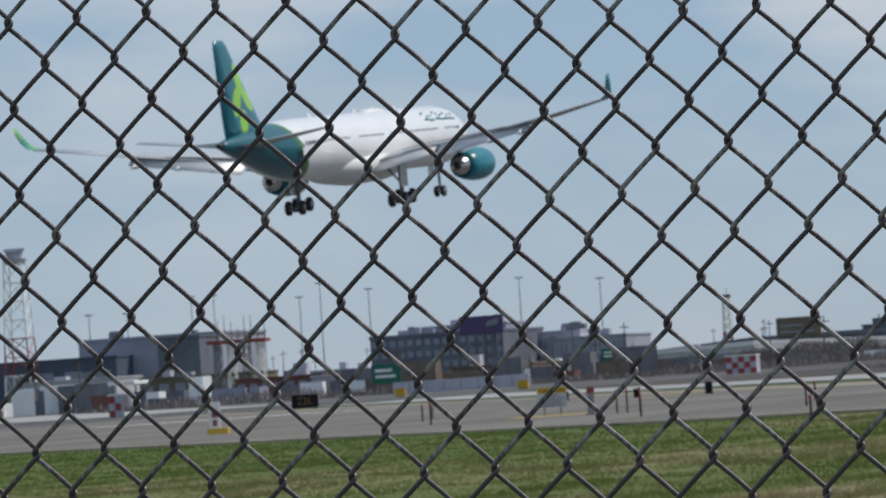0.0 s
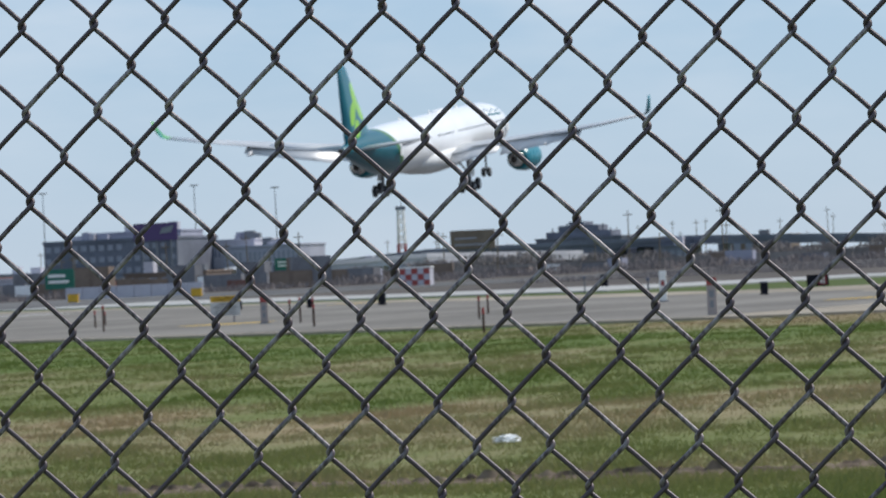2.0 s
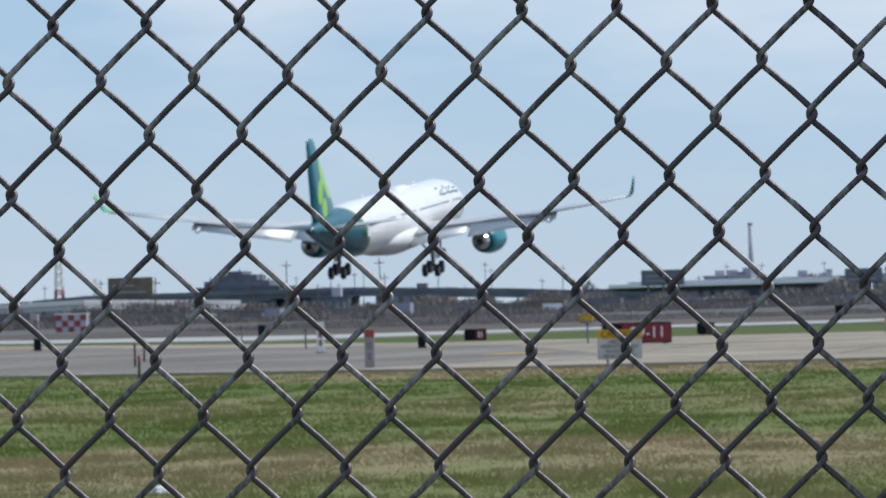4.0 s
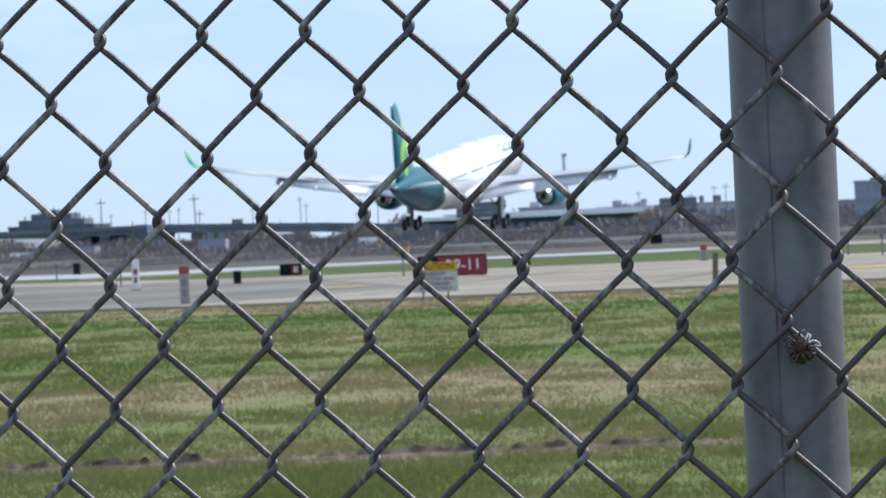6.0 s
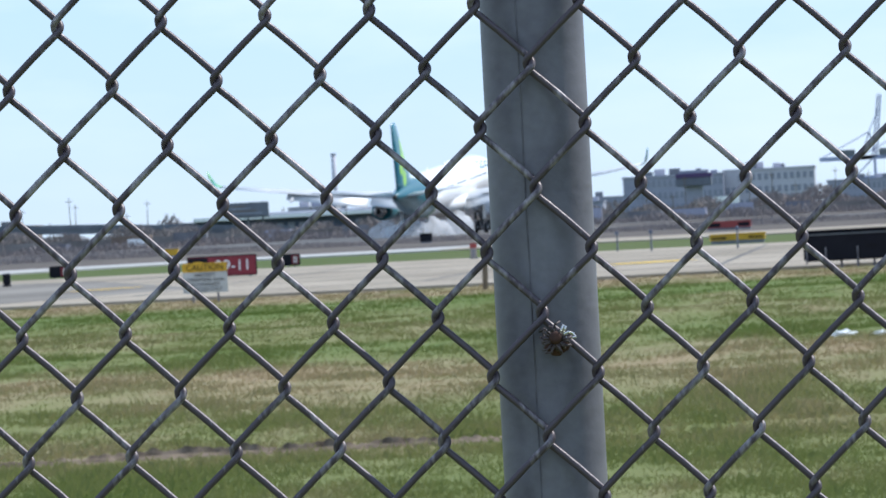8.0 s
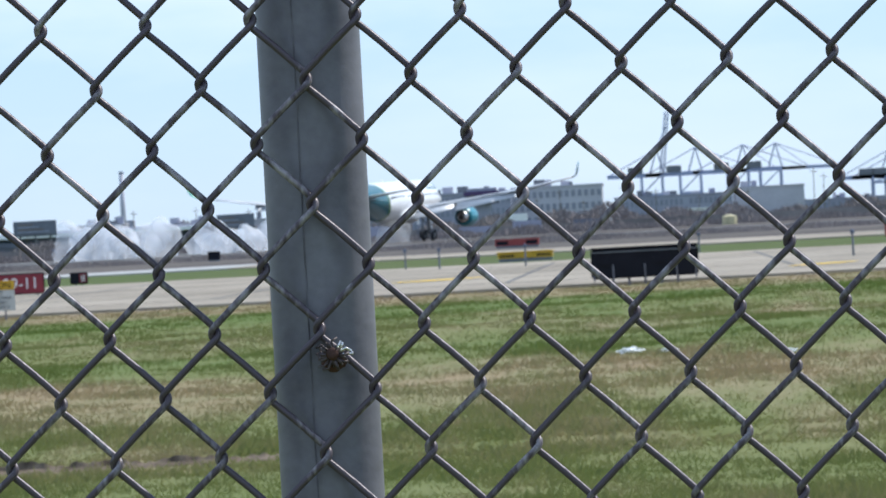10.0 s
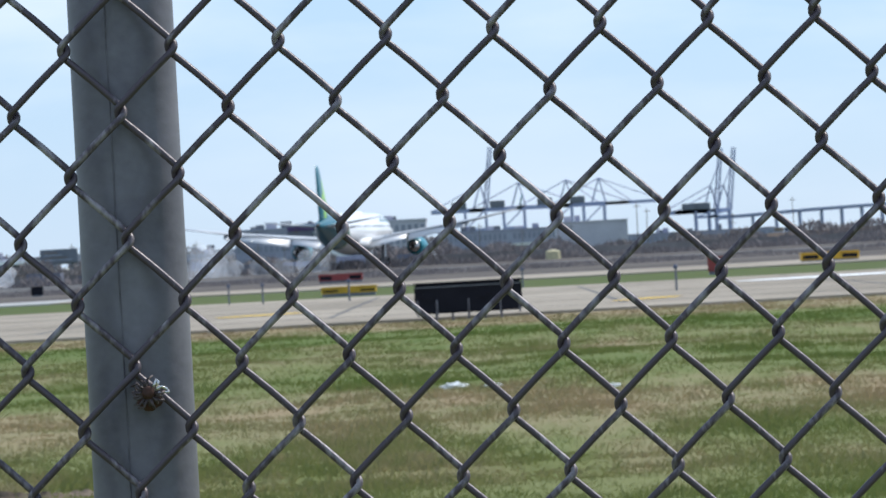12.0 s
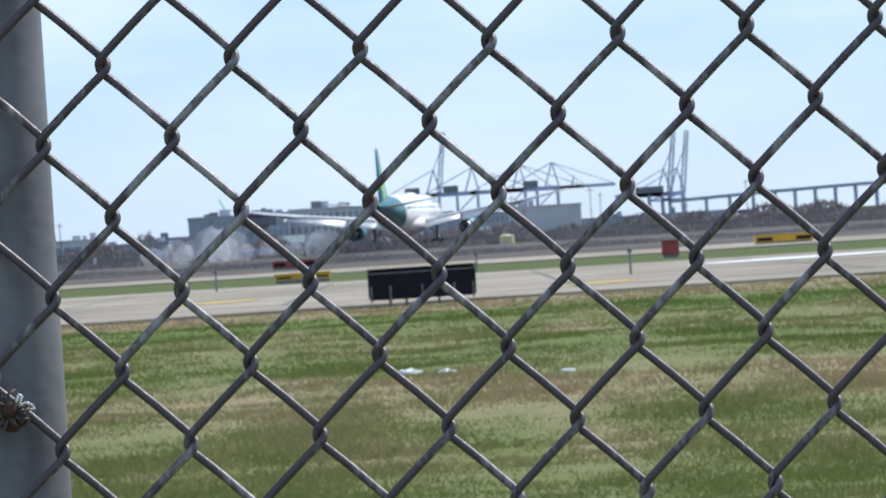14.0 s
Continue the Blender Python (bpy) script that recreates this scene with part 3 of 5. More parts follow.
def tie_wire():
    """A bundle of cut tie strands that binds the mesh to the post, splayed round a rusty core."""
    tie = thing("tie_wire", "splayed cut tie wires with a rusty core on the fence post", "tie wire", m=pose(0.0075, -0.006, 1.512))
    core = part("core", turned([(-0.0085, 0.0012), (-0.0082, 0.0030), (-0.0065, 0.0036), (0.002, 0.0042), (0.006, 0.0044)], (0, 0, 0), 14), RUST, tie, "dark rusty cut end", True)
    core.matrix_basis = pose(0, 0, -0.0005, -14, 0, 0)
    bm = bmesh.new()
    bmesh.ops.create_icosphere(bm, subdivisions=3, radius=0.0062)
    for v in bm.verts:
        v.co *= 1 + 0.35 * noise.noise(v.co * 420)
        v.co = Vector((v.co.x * 1.1, v.co.y * 0.5 + 0.003, v.co.z * 1.1 - 0.003))
    part("knot", bm, RUST, tie, "rusty brown matted knot", True)
    rnd = random.Random(12)
    for k in range(22):
        a = k / 22 * math.tau + rnd.uniform(-0.16, 0.16)
        bright = 0.30 < a < 1.25
        out = rnd.uniform(0.0066, 0.0105) + (0.0022 if bright else 0)
        sway = rnd.uniform(-0.35, 0.35)
        ca, sa = math.cos(a), math.sin(a)
        tip = Vector((math.cos(a + sway) * out, rnd.uniform(-0.006, 0.002), math.sin(a + sway) * out))
        pts = [Vector((ca * 0.002, 0.001, sa * 0.002)), Vector((ca * out * 0.42, -0.0045, sa * out * 0.42)), Vector((ca * out * 0.8, rnd.uniform(-0.0075, -0.003), sa * out * 0.8)), tip]
        if bright:                               # bent back on itself
            pts += [tip + Vector((sa * 0.0022, -0.001, -ca * 0.0022)), Vector((ca * out * 0.5 + sa * 0.002, -0.005, sa * out * 0.5 - ca * 0.002))]
        part("strand", tube(pts, 0.00085 if bright else rnd.uniform(0.0006, 0.0009), 6), TIEWIRE if bright else OLDTIE, tie, "bright bent strand end" if bright else "dull bent strand end", True)
    return tie


chain_link_fence()
tie_wire()


# ---- the airliner ----
def airliner():
    jet = thing("airliner", "white wide-body airliner with a teal and green tail, gear down, landing", "airliner")
    prof = ((32.0, 0.1, 5.68), (31.6, 0.61, 5.71), (30.9, 1.18, 5.81), (29.6, 1.84, 5.99), (28, 2.4, 6.15), (26, 2.79, 6.27), (23.5, 3.0, 6.33), (8, 3.0, 6.33), (-12, 3.0, 6.33), (-15, 2.94, 6.37), (-18, 2.73, 6.49), (-21, 2.36, 6.69), (-24, 1.84, 6.94), (-27, 1.29, 7.16), (-29.5, 0.81, 7.31), (-31, 0.48, 7.37), (-31.7, 0.28, 7.4))
    part("fuselage", add_rings(bmesh.new(), [[(r * math.cos(i * math.tau / 40), y, z + r * math.sin(i * math.tau / 40)) for i in range(40)] for y, r, z in prof]), BODY, jet, "white fuselage turning teal at the tail", True)
    part("exhaust_tip", turned([(-0.4, 0.2), (-0.38, 0.26), (0.25, 0.33)], (0, -31.7, 7.4), 16), DARKMETAL, jet, "dark metal tail outlet", True)
    fair = ((13.5, 0.3, 4.4), (11, 1.9, 4.3), (7, 2.75, 4.25), (0, 2.9, 4.2), (-5, 2.5, 4.3), (-8.5, 1.3, 4.4), (-10, 0.3, 4.5))
    part("belly_fairing", add_rings(bmesh.new(), [[(r * 1.15 * math.cos(i * math.tau / 28), y, z + r * 0.62 * math.sin(i * math.tau / 28)) for i in range(28)] for y, r, z in fair]), WHITEPAINT, jet, "smooth white belly fairing", True)
    for side, word in ((-1, "left"), (1, "right")):
        s = side
        sect = ((1.2, 12.0, 12.2, 4.55, 1.6), (3.0, 10.8, 10.6, 4.75, 1.45), (9.8, 6.6, 7.4, 5.65, 0.95), (16, 2.6, 5.7, 6.45, 0.66), (23, -2.0, 4.1, 7.5, 0.45), (29.0, -5.9, 2.6, 8.55, 0.25))
        wing = part("wing", add_rings(bmesh.new(), [foil(s * x, le, c, z, t, 0.02 * c) for x, le, c, z, t in sect]), WINGGREY, jet, "pale grey swept wing flexed upwards", True)
        wl = ((29.0, -5.9, 2.6, 8.55, 0.25), (29.5, -6.7, 2.2, 8.75, 0.2), (29.8, -7.6, 1.8, 9.3, 0.15), (30.1, -8.6, 1.3, 10.2, 0.1), (30.25, -9.2, 0.8, 10.8, 0.06))
        rings = []
        for x, le, c, z, t in wl:
            rings.append([(s * (x + 0.5 * (b - z)), a, b) if z < 8.8 else (s * (x + (b - z)), a, z) for _, a, b in foil(0, le, c, z, t)])
        # right winglet shows its shaded inner side; that shade is coloured in as teal
        part("winglet", add_rings(bmesh.new(), rings), LIMETEAL if s < 0 else TEAL, jet, "green and upswept winglet, its shade coloured in dark teal" if s < 0 else "upswept winglet, its shade coloured in dark teal", True)
        for x0, x1, le0, le1, c0, c1, z0, z1 in ((3.2, 9.6, 0.7, -0.6, 2.4, 2.0, 4.55, 5.45), (10.0, 20.5, -0.7, -4.1, 2.0, 1.25, 5.5, 6.95)):
            part("flap", add_rings(bmesh.new(), [foil(s * x0, le0, c0, z0, 0.28, 1.15), foil(s * x1, le1, c1, z1, 0.2, 0.75)]), WINGGREY, jet, "lowered grey trailing-edge flap", True)
        part("spoiler", add_rings(bmesh.new(), [foil(s * 5.2, 2.6, 1.6, 5.45, 0.08), foil(s * 17.5, -1.9, 1.1, 6.75, 0.06)]), WINGGREY, jet, "flat spoiler panel")
        for x, le, z in ((6.3, 2.2, 4.75), (12.6, 0.8, 5.5), (16.0, -0.6, 5.95), (19.8, -2.4, 6.5)):
            part("flap_fairing", add_rings(bmesh.new(), [[(s * x + 0.26 * w * math.cos(i * math.tau / 10), le - k, z - 0.13 * k + 0.36 * w * math.sin(i * math.tau / 10)) for i in range(10)] for k, w in ((0, 0.1), (0.6, 0.7), (1.8, 1.0), (3.0, 0.8), (4.2, 0.1))]), WINGGREY, jet, "canoe-shaped flap track fairing", True)
        # engine
        ex, ey, ez = s * 9.8, 5.2, 3.35
        eng = part("engine", turned([(0.0, 1.16), (0.02, 1.22), (1.2, 1.44), (3.0, 1.6), (4.8, 1.58), (5.7, 1.46), (6.0, 1.32), (5.8, 1.22), (4.4, 1.26), (0.3, 1.08), (0.0, 1.16)], (ex, ey, ez), 32), TEAL, jet, "teal engine nacelle", True)
        part("nozzle", turned([(-1.25, 0.70), (-1.2, 0.76), (0.4, 1.02), (2.2, 1.12), (2.2, 0.2)], (ex, ey, ez), 28), METAL, eng, "bare metal engine nozzle", True)
        part("plug", turned([(-1.9, 0.08), (-1.2, 0.42), (0.2, 0.55)], (ex, ey, ez), 20), DARKMETAL, eng, "dark exhaust plug", True)
        part("fan", turned([(4.3, 1.34), (4.4, 1.34), (4.5, 0.4), (5.1, 0.05)], (ex, ey, ez), 24), DARKMETAL, eng, "dark fan disc", True)
        part("pylon", add_rings(bmesh.new(), [[(ex - 0.22, ey - 0.6, ez + 1.2), (ex + 0.22, ey - 0.6, ez + 1.2), (ex + 0.22, ey + 4.6, ez + 1.5), (ex - 0.22, ey + 4.6, ez + 1.5)], [(ex - 0.2, ey - 2.0, ez + 2.25), (ex + 0.2, ey - 2.0, ez + 2.25), (ex + 0.2, ey + 2.6, ez + 2.35), (ex - 0.2, ey + 2.6, ez + 2.35)]]), WINGGREY, jet, "engine pylon under the wing")
        # tail plane
        part("tailplane", add_rings(bmesh.new(), [foil(s * 0.6, -23.4, 6.2, 7.2, 0.6), foil(s * 5.0, -25.4, 4.0, 7.75, 0.4), foil(s * 9.3, -27.3, 2.1, 8.3, 0.2)]), WINGGREY, jet, "swept grey tailplane", True)
        # main gear
        gx = s * 5.34
        leg = part("main_gear", rod((gx, 0.1, 4.5), (gx, 0, 1.0), 0.28, 0.2, 14), STRUT, jet, "main landing gear leg", True)
        part("side_brace", rod((gx, 0.1, 2.2), (gx - s * 1.9, 0.4, 4.3), 0.11, 0.11, 8), STRUT, leg)
        part("bogie_beam", rod((gx, 0.98, 0.86), (gx, -0.98, 0.62), 0.17, 0.17, 10), STRUT, leg)
        part("gear_door", box(gx + s * 0.32, gx + s * 0.38, -0.9, 0.9, 1.9, 4.2, 0.02), WHITEPAINT, leg, "white gear door")
        for wx in (-0.7, 0.7):
            for wy, wz in ((0.98, 0.94), (-0.98, 0.70)):
                wheel(leg, gx + wx, wy, wz, 0.70, 0.46)
    leg = part("nose_gear", rod((0, 25.3, 3.8), (0, 25.3, 0.75), 0.16, 0.12, 12), STRUT, jet, "nose landing gear leg", True)
    part("gear_door", box(-0.75, -0.69, 24.3, 26.4, 2.3, 3.4, 0.02), WHITEPAINT, leg, "white gear door")
    for wx in (-0.36, 0.36):
        wheel(leg, wx, 25.3, 0.72, 0.56, 0.36)
    # fin
    rings = []
    for z, le, c, t in ((7.6, -19.4, 10.6, 0.9), (8.8, -21.4, 9.0, 0.95), (13, -25.2, 5.8, 0.65), (16.4, -28.1, 3.2, 0.36), (17.0, -28.9, 2.3, 0.2)):
        rings.append([(b, a, z) for _, a, b in foil(0, le, c, 0, t)])
    fin = part("fin", add_rings(bmesh.new(), rings), FIN, jet, "teal tail fin with lime green leaf shapes", True)
    part("fairing", add_rings(bmesh.new(), [[(0.2 * math.cos(i * math.tau / 8), y, z + r * math.sin(i * math.tau / 8)) for i in range(8)] for y, z, r in ((-15.5, 8.5, 0.05), (-18.5, 8.5, 0.35), (-21.5, 8.7, 0.5))]), FIN, fin)
    # cabin windows, doors and the title, on both sides
    for side in (-1, 1):
        bm = bmesh.new()
        for y0, y1 in ((20.5, 24.5), (5.0, 18.5), (-3.5, 3.2), (-17.5, -6.0)):
            y = y0
            while y < y1:
                add_box(bm, side * 2.905 - 0.03, side * 2.905 + 0.03, y - 0.12, y + 0.12, 6.8, 7.14)
                y += 0.53
        tagged(part("cabin_windows", bm, LETTERGREY, jet, "row of small dark cabin windows"), kind="stuff")
        for y in (25.6, 19.5, -5.0, -18.2):
            part("cabin_door", box(side * 2.97 - 0.02, side * 2.97 + 0.02, y - 0.5, y + 0.5, 5.8, 6.6, 0.01), WHITEPAINT, jet, "white cabin door")
        y = 16.0
        for w, gap, h in ((0.9, 0.2, 1.2), (0.7, 0.2, 0.8), (0.5, 0.7, 0.8), (0.6, 0.2, 1.2), (0.4, 0.2, 1.0), (0.8, 0.2, 0.8), (0.9, 0.2, 1.0), (0.7, 0.2, 0.8), (0.6, 0.5, 0.8)):
            for st in (0, 1):
                zz = 7.75 + st * h * 0.5
                r2 = math.sqrt(max(0.01, 3.02 ** 2 - (zz + h * 0.2 - 6.33) ** 2))
                part("lettering_bar", box(side * r2 - 0.03, side * r2 + 0.03, y, y + w * (1 if st == 0 else 0.55), zz, zz + h * 0.36, 0.01), TEAL, jet, "teal lettering bar")
            y += w + gap
    # crew windows and aerials
    part("windscreen", box(-1.35, 1.35, 28.9, 29.5, 6.55, 7.05, 0.1), GLASSDARK, jet, "dark cockpit windscreen")
    for y in (14, 3, -9):
        part("aerial", add_rings(bmesh.new(), [[(0.05, y, 9.25), (-0.05, y, 9.25), (-0.05, y + 0.7, 9.25), (0.05, y + 0.7, 9.25)], [(0.02, y - 0.3, 9.75), (-0.02, y - 0.3, 9.75), (-0.02, y, 9.75), (0.02, y, 9.75)]]), WHITEPAINT, jet, "small white blade aerial")
    part("radome", add_rings(bmesh.new(), [[(w * math.cos(i * math.tau / 14), y, 9.22 + h * math.sin(i * math.tau / 14)) for i in range(14)] for y, w, h in ((4.5, 0.1, 0.05), (5.5, 0.8, 0.35), (8, 0.9, 0.45), (10, 0.6, 0.3), (11, 0.1, 0.05))]), WHITEPAINT, jet, "white aerial housing on the roof", True)
    return jet


def wheel(leg, x, y, z, r, w):
    tyre = part("wheel", turned_x([(-w / 2, r * 0.55), (-w / 2, r * 0.86), (-w * 0.36, r), (w * 0.36, r), (w / 2, r * 0.86), (w / 2, r * 0.55)], (x, y, z), 20), RUBBER, leg, "black rubber tyre", True)
    part("rim", turned_x([(-w * 0.53, r * 0.2), (-w * 0.5, r * 0.54), (w * 0.5, r * 0.54), (w * 0.53, r * 0.2)], (x, y, z), 16), STRUT, tyre, "grey wheel hub", True)


def turned_x(profile, centre, sides):
    cx, cy, cz = centre
    return add_rings(bmesh.new(), [[(cx + s, cy + r * math.cos(i * math.tau / sides), cz + r * math.sin(i * math.tau / sides)) for i in range(sides)] for s, r in profile])


JET = airliner()


def puff(name, label, spread, count, size, material, seed, m):
    """A cloud of many soft, uneven puffs."""
    cloud = thing(name, label, "smoke", m=m)
    rnd = random.Random(seed)
    shapes = []
    for k in range(4):
        bm = bmesh.new()
        bmesh.ops.create_icosphere(bm, subdivisions=3, radius=1)
        for v in bm.verts:
            v.co *= 1 + 0.45 * noise.noise(v.co * 1.3 + Vector((k * 9, 0, 0))) + 0.2 * noise.noise(v.co * 3.1)
        shapes.append(mesh_of("puff", bm, material, True))
    for k in range(count):
        s = size * rnd.uniform(0.45, 1.0)
        x, y = rnd.gauss(0, spread[0] * 0.5), rnd.gauss(0, spread[1] * 0.5)
        z = abs(rnd.gauss(0, spread[2] * 0.5)) + s * 0.5
        ob = piece("puff", shapes[k % 4], cloud, Matrix.LocRotScale((x, y, z), Euler((rnd.random() * 6, rnd.random() * 6, rnd.random() * 6)), (s * 1.3, s * 1.3, s)))
    return cloud


# ---- things beside the taxiways ----
def caution_sign(m, label):
    sign = thing("warning_sign", label, "sign", "airfield warning signs", m)
    for x in (-0.3, 0.3):
        part("leg", rod((x, 0.056, -0.1), (x, 0.056, 0.75), 0.025, 0.025, 8), ZINC, sign)
    panel = part("panel", box(-0.54, 0.54, 0, 0.03, 0.28, 0.78, 0.01), SIGNGREY, sign, "weathered white panel with dark lettering")
    part("header", box(-0.54, 0.54, -0.002, 0.03, 0.785, 1.0, 0.01), SIGNYELLOW, sign, "yellow header panel")
    letters("CAUTION", 0.2, SIGNBLACK, sign, pose(0, -0.008, 0.89), label="black lettering")
    for k, word in enumerate(("AIRCRAFT", "OPERATING AREA", "AUTHORIZED", "VEHICLES ONLY")):
        letters(word, 0.112, SIGNINK, sign, pose(0, -0.006, 0.71 - k * 0.115), label="grey lettering")
    return sign


def guidance_sign(m, w, h, face, ink, words, size, label, tab=None, foot=0.28):
    """An airfield guidance sign: a deep box with a framed face on short legs."""
    sign = thing("guidance_sign", label, "sign", "airfield guidance signs", m)
    part("housing", box(-w / 2, w / 2, 0, 0.28, foot, foot + h, 0.03), SIGNBLACK, sign, "black sign housing")
    part("face", box(-w / 2 + 0.04, w / 2 - 0.04, -0.012, 0.01, foot + 0.04, foot + h - 0.04, 0.004), face, sign, "coloured sign face")
    n = max(2, int(w / 1.2) + 1)
    for k in range(n):
        x = -w / 2 + 0.25 + k * (w - 0.5) / (n - 1)
        part("leg", rod((x, 0.14, -0.05), (x, 0.14, foot + 0.02), 0.04, 0.04, 8), ZINC, sign)
    if words:
        letters(words, size, ink, sign, pose(0.40 if tab else 0, -0.02, foot + h / 2), label="sign lettering")
    if tab:
        part("tab", box(-w / 2 + 0.05, -w / 2 + 0.75, -0.02, 0, foot + 0.06, foot + h - 0.06, 0.004), SIGNBLACK, sign, "black panel with a yellow mark")
        part("mark", box(-w / 2 + 0.22, -w / 2 + 0.55, -0.028, -0.015, foot + 0.18, foot + h - 0.18, 0.02), SIGNYELLOW, sign, "yellow mark")
    return sign


def sign_back(m):
    """The dark back of a long guidance sign: a ribbed trough on legs with a pale top edge."""
    sign = thing("guidance_sign", "long black guidance sign from behind on pale legs", "sign", "airfield guidance signs", m)
    part("housing", box(-1.32, 1.32, 0, 0.34, 0.16, 0.89, 0.04), SIGNBLACK, sign, "black sign housing")
    part("top_rail", box(-1.3, 1.3, -0.03, 0.05, 0.80, 0.83, 0.008), STEELGREY, sign, "grey rail along the top")
    part("hood", box(-1.34, 1.34, -0.04, 0.36, 0.89, 0.93, 0.01), SIGNBLACK, sign)
    for x in (-1.25, -0.78, 0.0, 0.78, 1.25):
        part("rib", box(x - 0.02, x + 0.02, -0.035, 0.02, 0.1, 0.5, 0.004), ZINC, sign, "pale stiffening rib")
    for x in (-0.8, -0.4, 0.0, 0.4, 0.8):
        part("leg", rod((x, 0.17, -0.06), (x, 0.17, 0.2), 0.03, 0.03, 8), ZINC, sign)
    for x in (-1.0, 0.35):
        part("lamp_box", box(x - 0.12, x + 0.12, -0.05, 0.0, 0.5, 0.68, 0.01), SIGNBLACK, sign)
    return sign


def marker_board(m, label, red_top, h=1.0, w=0.13, foot=None):
    """A narrow upright marker with a coloured head."""
    board = thing("marker_post", label, "marker", "airfield marker posts", m)
    part("panel", box(-w, w, 0, 0.06, 0.05, h, 0.012), WORNGREY if red_top else SIGNWHITE, board, "worn grey upright panel" if red_top else "white upright panel")
    part("head", box(-w - 0.005, w + 0.005, -0.004, 0.064, h + 0.002, h + 0.2, 0.012), MARKRED if red_top else SIGNWHITE, board, "red head" if red_top else "white head")
    part("band", box(-w * 0.5, w * 0.5, -0.008, 0.0, h * 0.62, h * 0.84, 0.0), MARKRED if not red_top else LETTERGREY, board, "red printed mark" if not red_top else "grey printed mark")
    part("band", box(-w * 0.4, w * 0.4, -0.008, 0.0, h * 0.30, h * 0.52, 0.0), MARKRED if not red_top else LETTERGREY, board, "red printed mark" if not red_top else "grey printed mark")
    part("foot", box(-w - 0.07, w + 0.07 + (0.25 if foot else 0), -0.12, 0.18, -0.08, 0.22 if foot else 0.05, 0.02), foot or STEELGREY, board, "yellow base block" if foot else "grey base plate")
    return board


def stake(m, h=0.75):
    st = thing("marker_stake", "thin rust-brown marker stake at the grass edge", "stake", "rust-brown marker stakes", m)
    part("shaft", rod((0, 0, -0.1), (0, 0, h), 0.035, 0.03, 7), RUST, st)
    part("cap", rod((0, 0, h - 0.14), (0, 0, h + 0.01), 0.04, 0.036, 8), MARKRED, st, "faded red band")
    return st


def light_drum(m, s=1.0, label="squat black runway light unit"):
    unit = thing("runway_light", label, "light unit", "black light units", m)
    part("base", rod((0, 0, -0.05), (0, 0, 0.16 * s), 0.34 * s, 0.30 * s, 16), SIGNBLACK, unit)
    part("lamp_house", box(-0.26 * s, 0.26 * s, -0.18 * s, 0.2 * s, 0.15 * s, 0.92 * s, 0.06 * s), SIGNBLACK, unit, "black lamp housing")
    part("visor", box(-0.3 * s, 0.3 * s, -0.3 * s, 0.1 * s, 0.86 * s, 0.95 * s, 0.02), STEELGREY, unit)
    return unit


def edge_light(m, h=0.6):
    lamp = thing("edge_light", "slim grey taxiway edge light on a stem", "light", "taxiway edge lights", m)
    part("stem", rod((0, 0, -0.05), (0, 0, h), 0.04, 0.035, 8), STEELGREY, lamp)
    part("globe", turned([(0, 0.02), (0.03, 0.07), (0.12, 0.07), (0.16, 0.02)], (0, 0, 0), 12), BLUEWALL, lamp, "blue lens").matrix_basis = pose(0, 0, h, 90, 0, 0)
    return lamp


def equipment_box(m, w, h, material, label, category="cabinet"):
    cab = thing("equipment_cabinet", label, category, "airfield cabinets", m)
    part("body", box(-w / 2, w / 2, 0, w * 0.4, 0.12, h, 0.03), material, cab)
    part("lid", box(-w / 2 - 0.04, w / 2 + 0.04, -0.04, w * 0.4 + 0.04, h, h + 0.07, 0.02), material, cab)
    for k in (-1, 0, 1):
        part("panel", box(k * w / 3 - w * 0.13, k * w / 3 + w * 0.13, -0.015, 0.01, 0.2, h - 0.08, 0.005), SIGNBLACK if k and w > 2 else material, cab, "inset front panel")
    part("plinth", box(-w / 2 + 0.05, w / 2 - 0.05, 0.03, w * 0.4 - 0.03, -0.05, 0.12), STEELGREY, cab)
    return cab


caution_sign(pose(-15.85, 132, -0.06, 0, 0, 6), "white and yellow caution sign at the turf edge")
caution_sign(pose(-50.2, 195, 0.04, 0, 0, 14), "white and yellow caution sign beside the taxiway, faded")
guidance_sign(pose(-23.27, 200, 0.04, 0, 0, 6), 2.52, 0.76, SIGNRED, SIGNWHITE, "29-11", 0.56, "red guidance sign with white runway numbers", tab=True, foot=0.05)
guidance_sign(pose(-115.2, 380, 0.04, 0, 0, 16), 1.9, 0.95, SIGNBLACK, AMBER, "22L", 0.75, "black guidance sign with dim amber characters", foot=0.18)
sign_back(pose(-0.17, 135.5, 0.0, 0, 0, 1))
marker_board(pose(-34.9, 200, 0.04), "white marker post with black print on the taxiway", False, 0.95)
marker_board(pose(-24.1, 145, 0.0), "red-topped worn grey marker post at the turf edge", True, 0.85)
marker_board(pose(-46.3, 185, 0.04), "red-topped worn grey marker post beside the turf", True, 0.75)
marker_board(pose(-66.6, 206, 0.06), "tall white marker board with red print", False, 1.05, 0.23, MARKYELLOW)
for x, w in ((-36.4, 1.0), (-25.9, 0.8)):
    gs = guidance_sign(pose(x, 250, 0.0, 0, 0, 5), w, 0.52, SIGNBLACK, SIGNRED, "", 0.3, "small black guidance sign with a red and white end panel", foot=0.06)
    part("end_panel", box(w * 0.02, w * 0.42, -0.03, -0.008, 0.12, 0.52, 0.004), SIGNRED, gs, "red end panel")
    part("bar", box(w * 0.14, w * 0.2, -0.04, -0.026, 0.18, 0.46), SIGNWHITE, gs, "white painted stroke")
    part("bar", box(w * 0.26, w * 0.32, -0.04, -0.026, 0.18, 0.46), SIGNWHITE, gs, "white painted stroke")
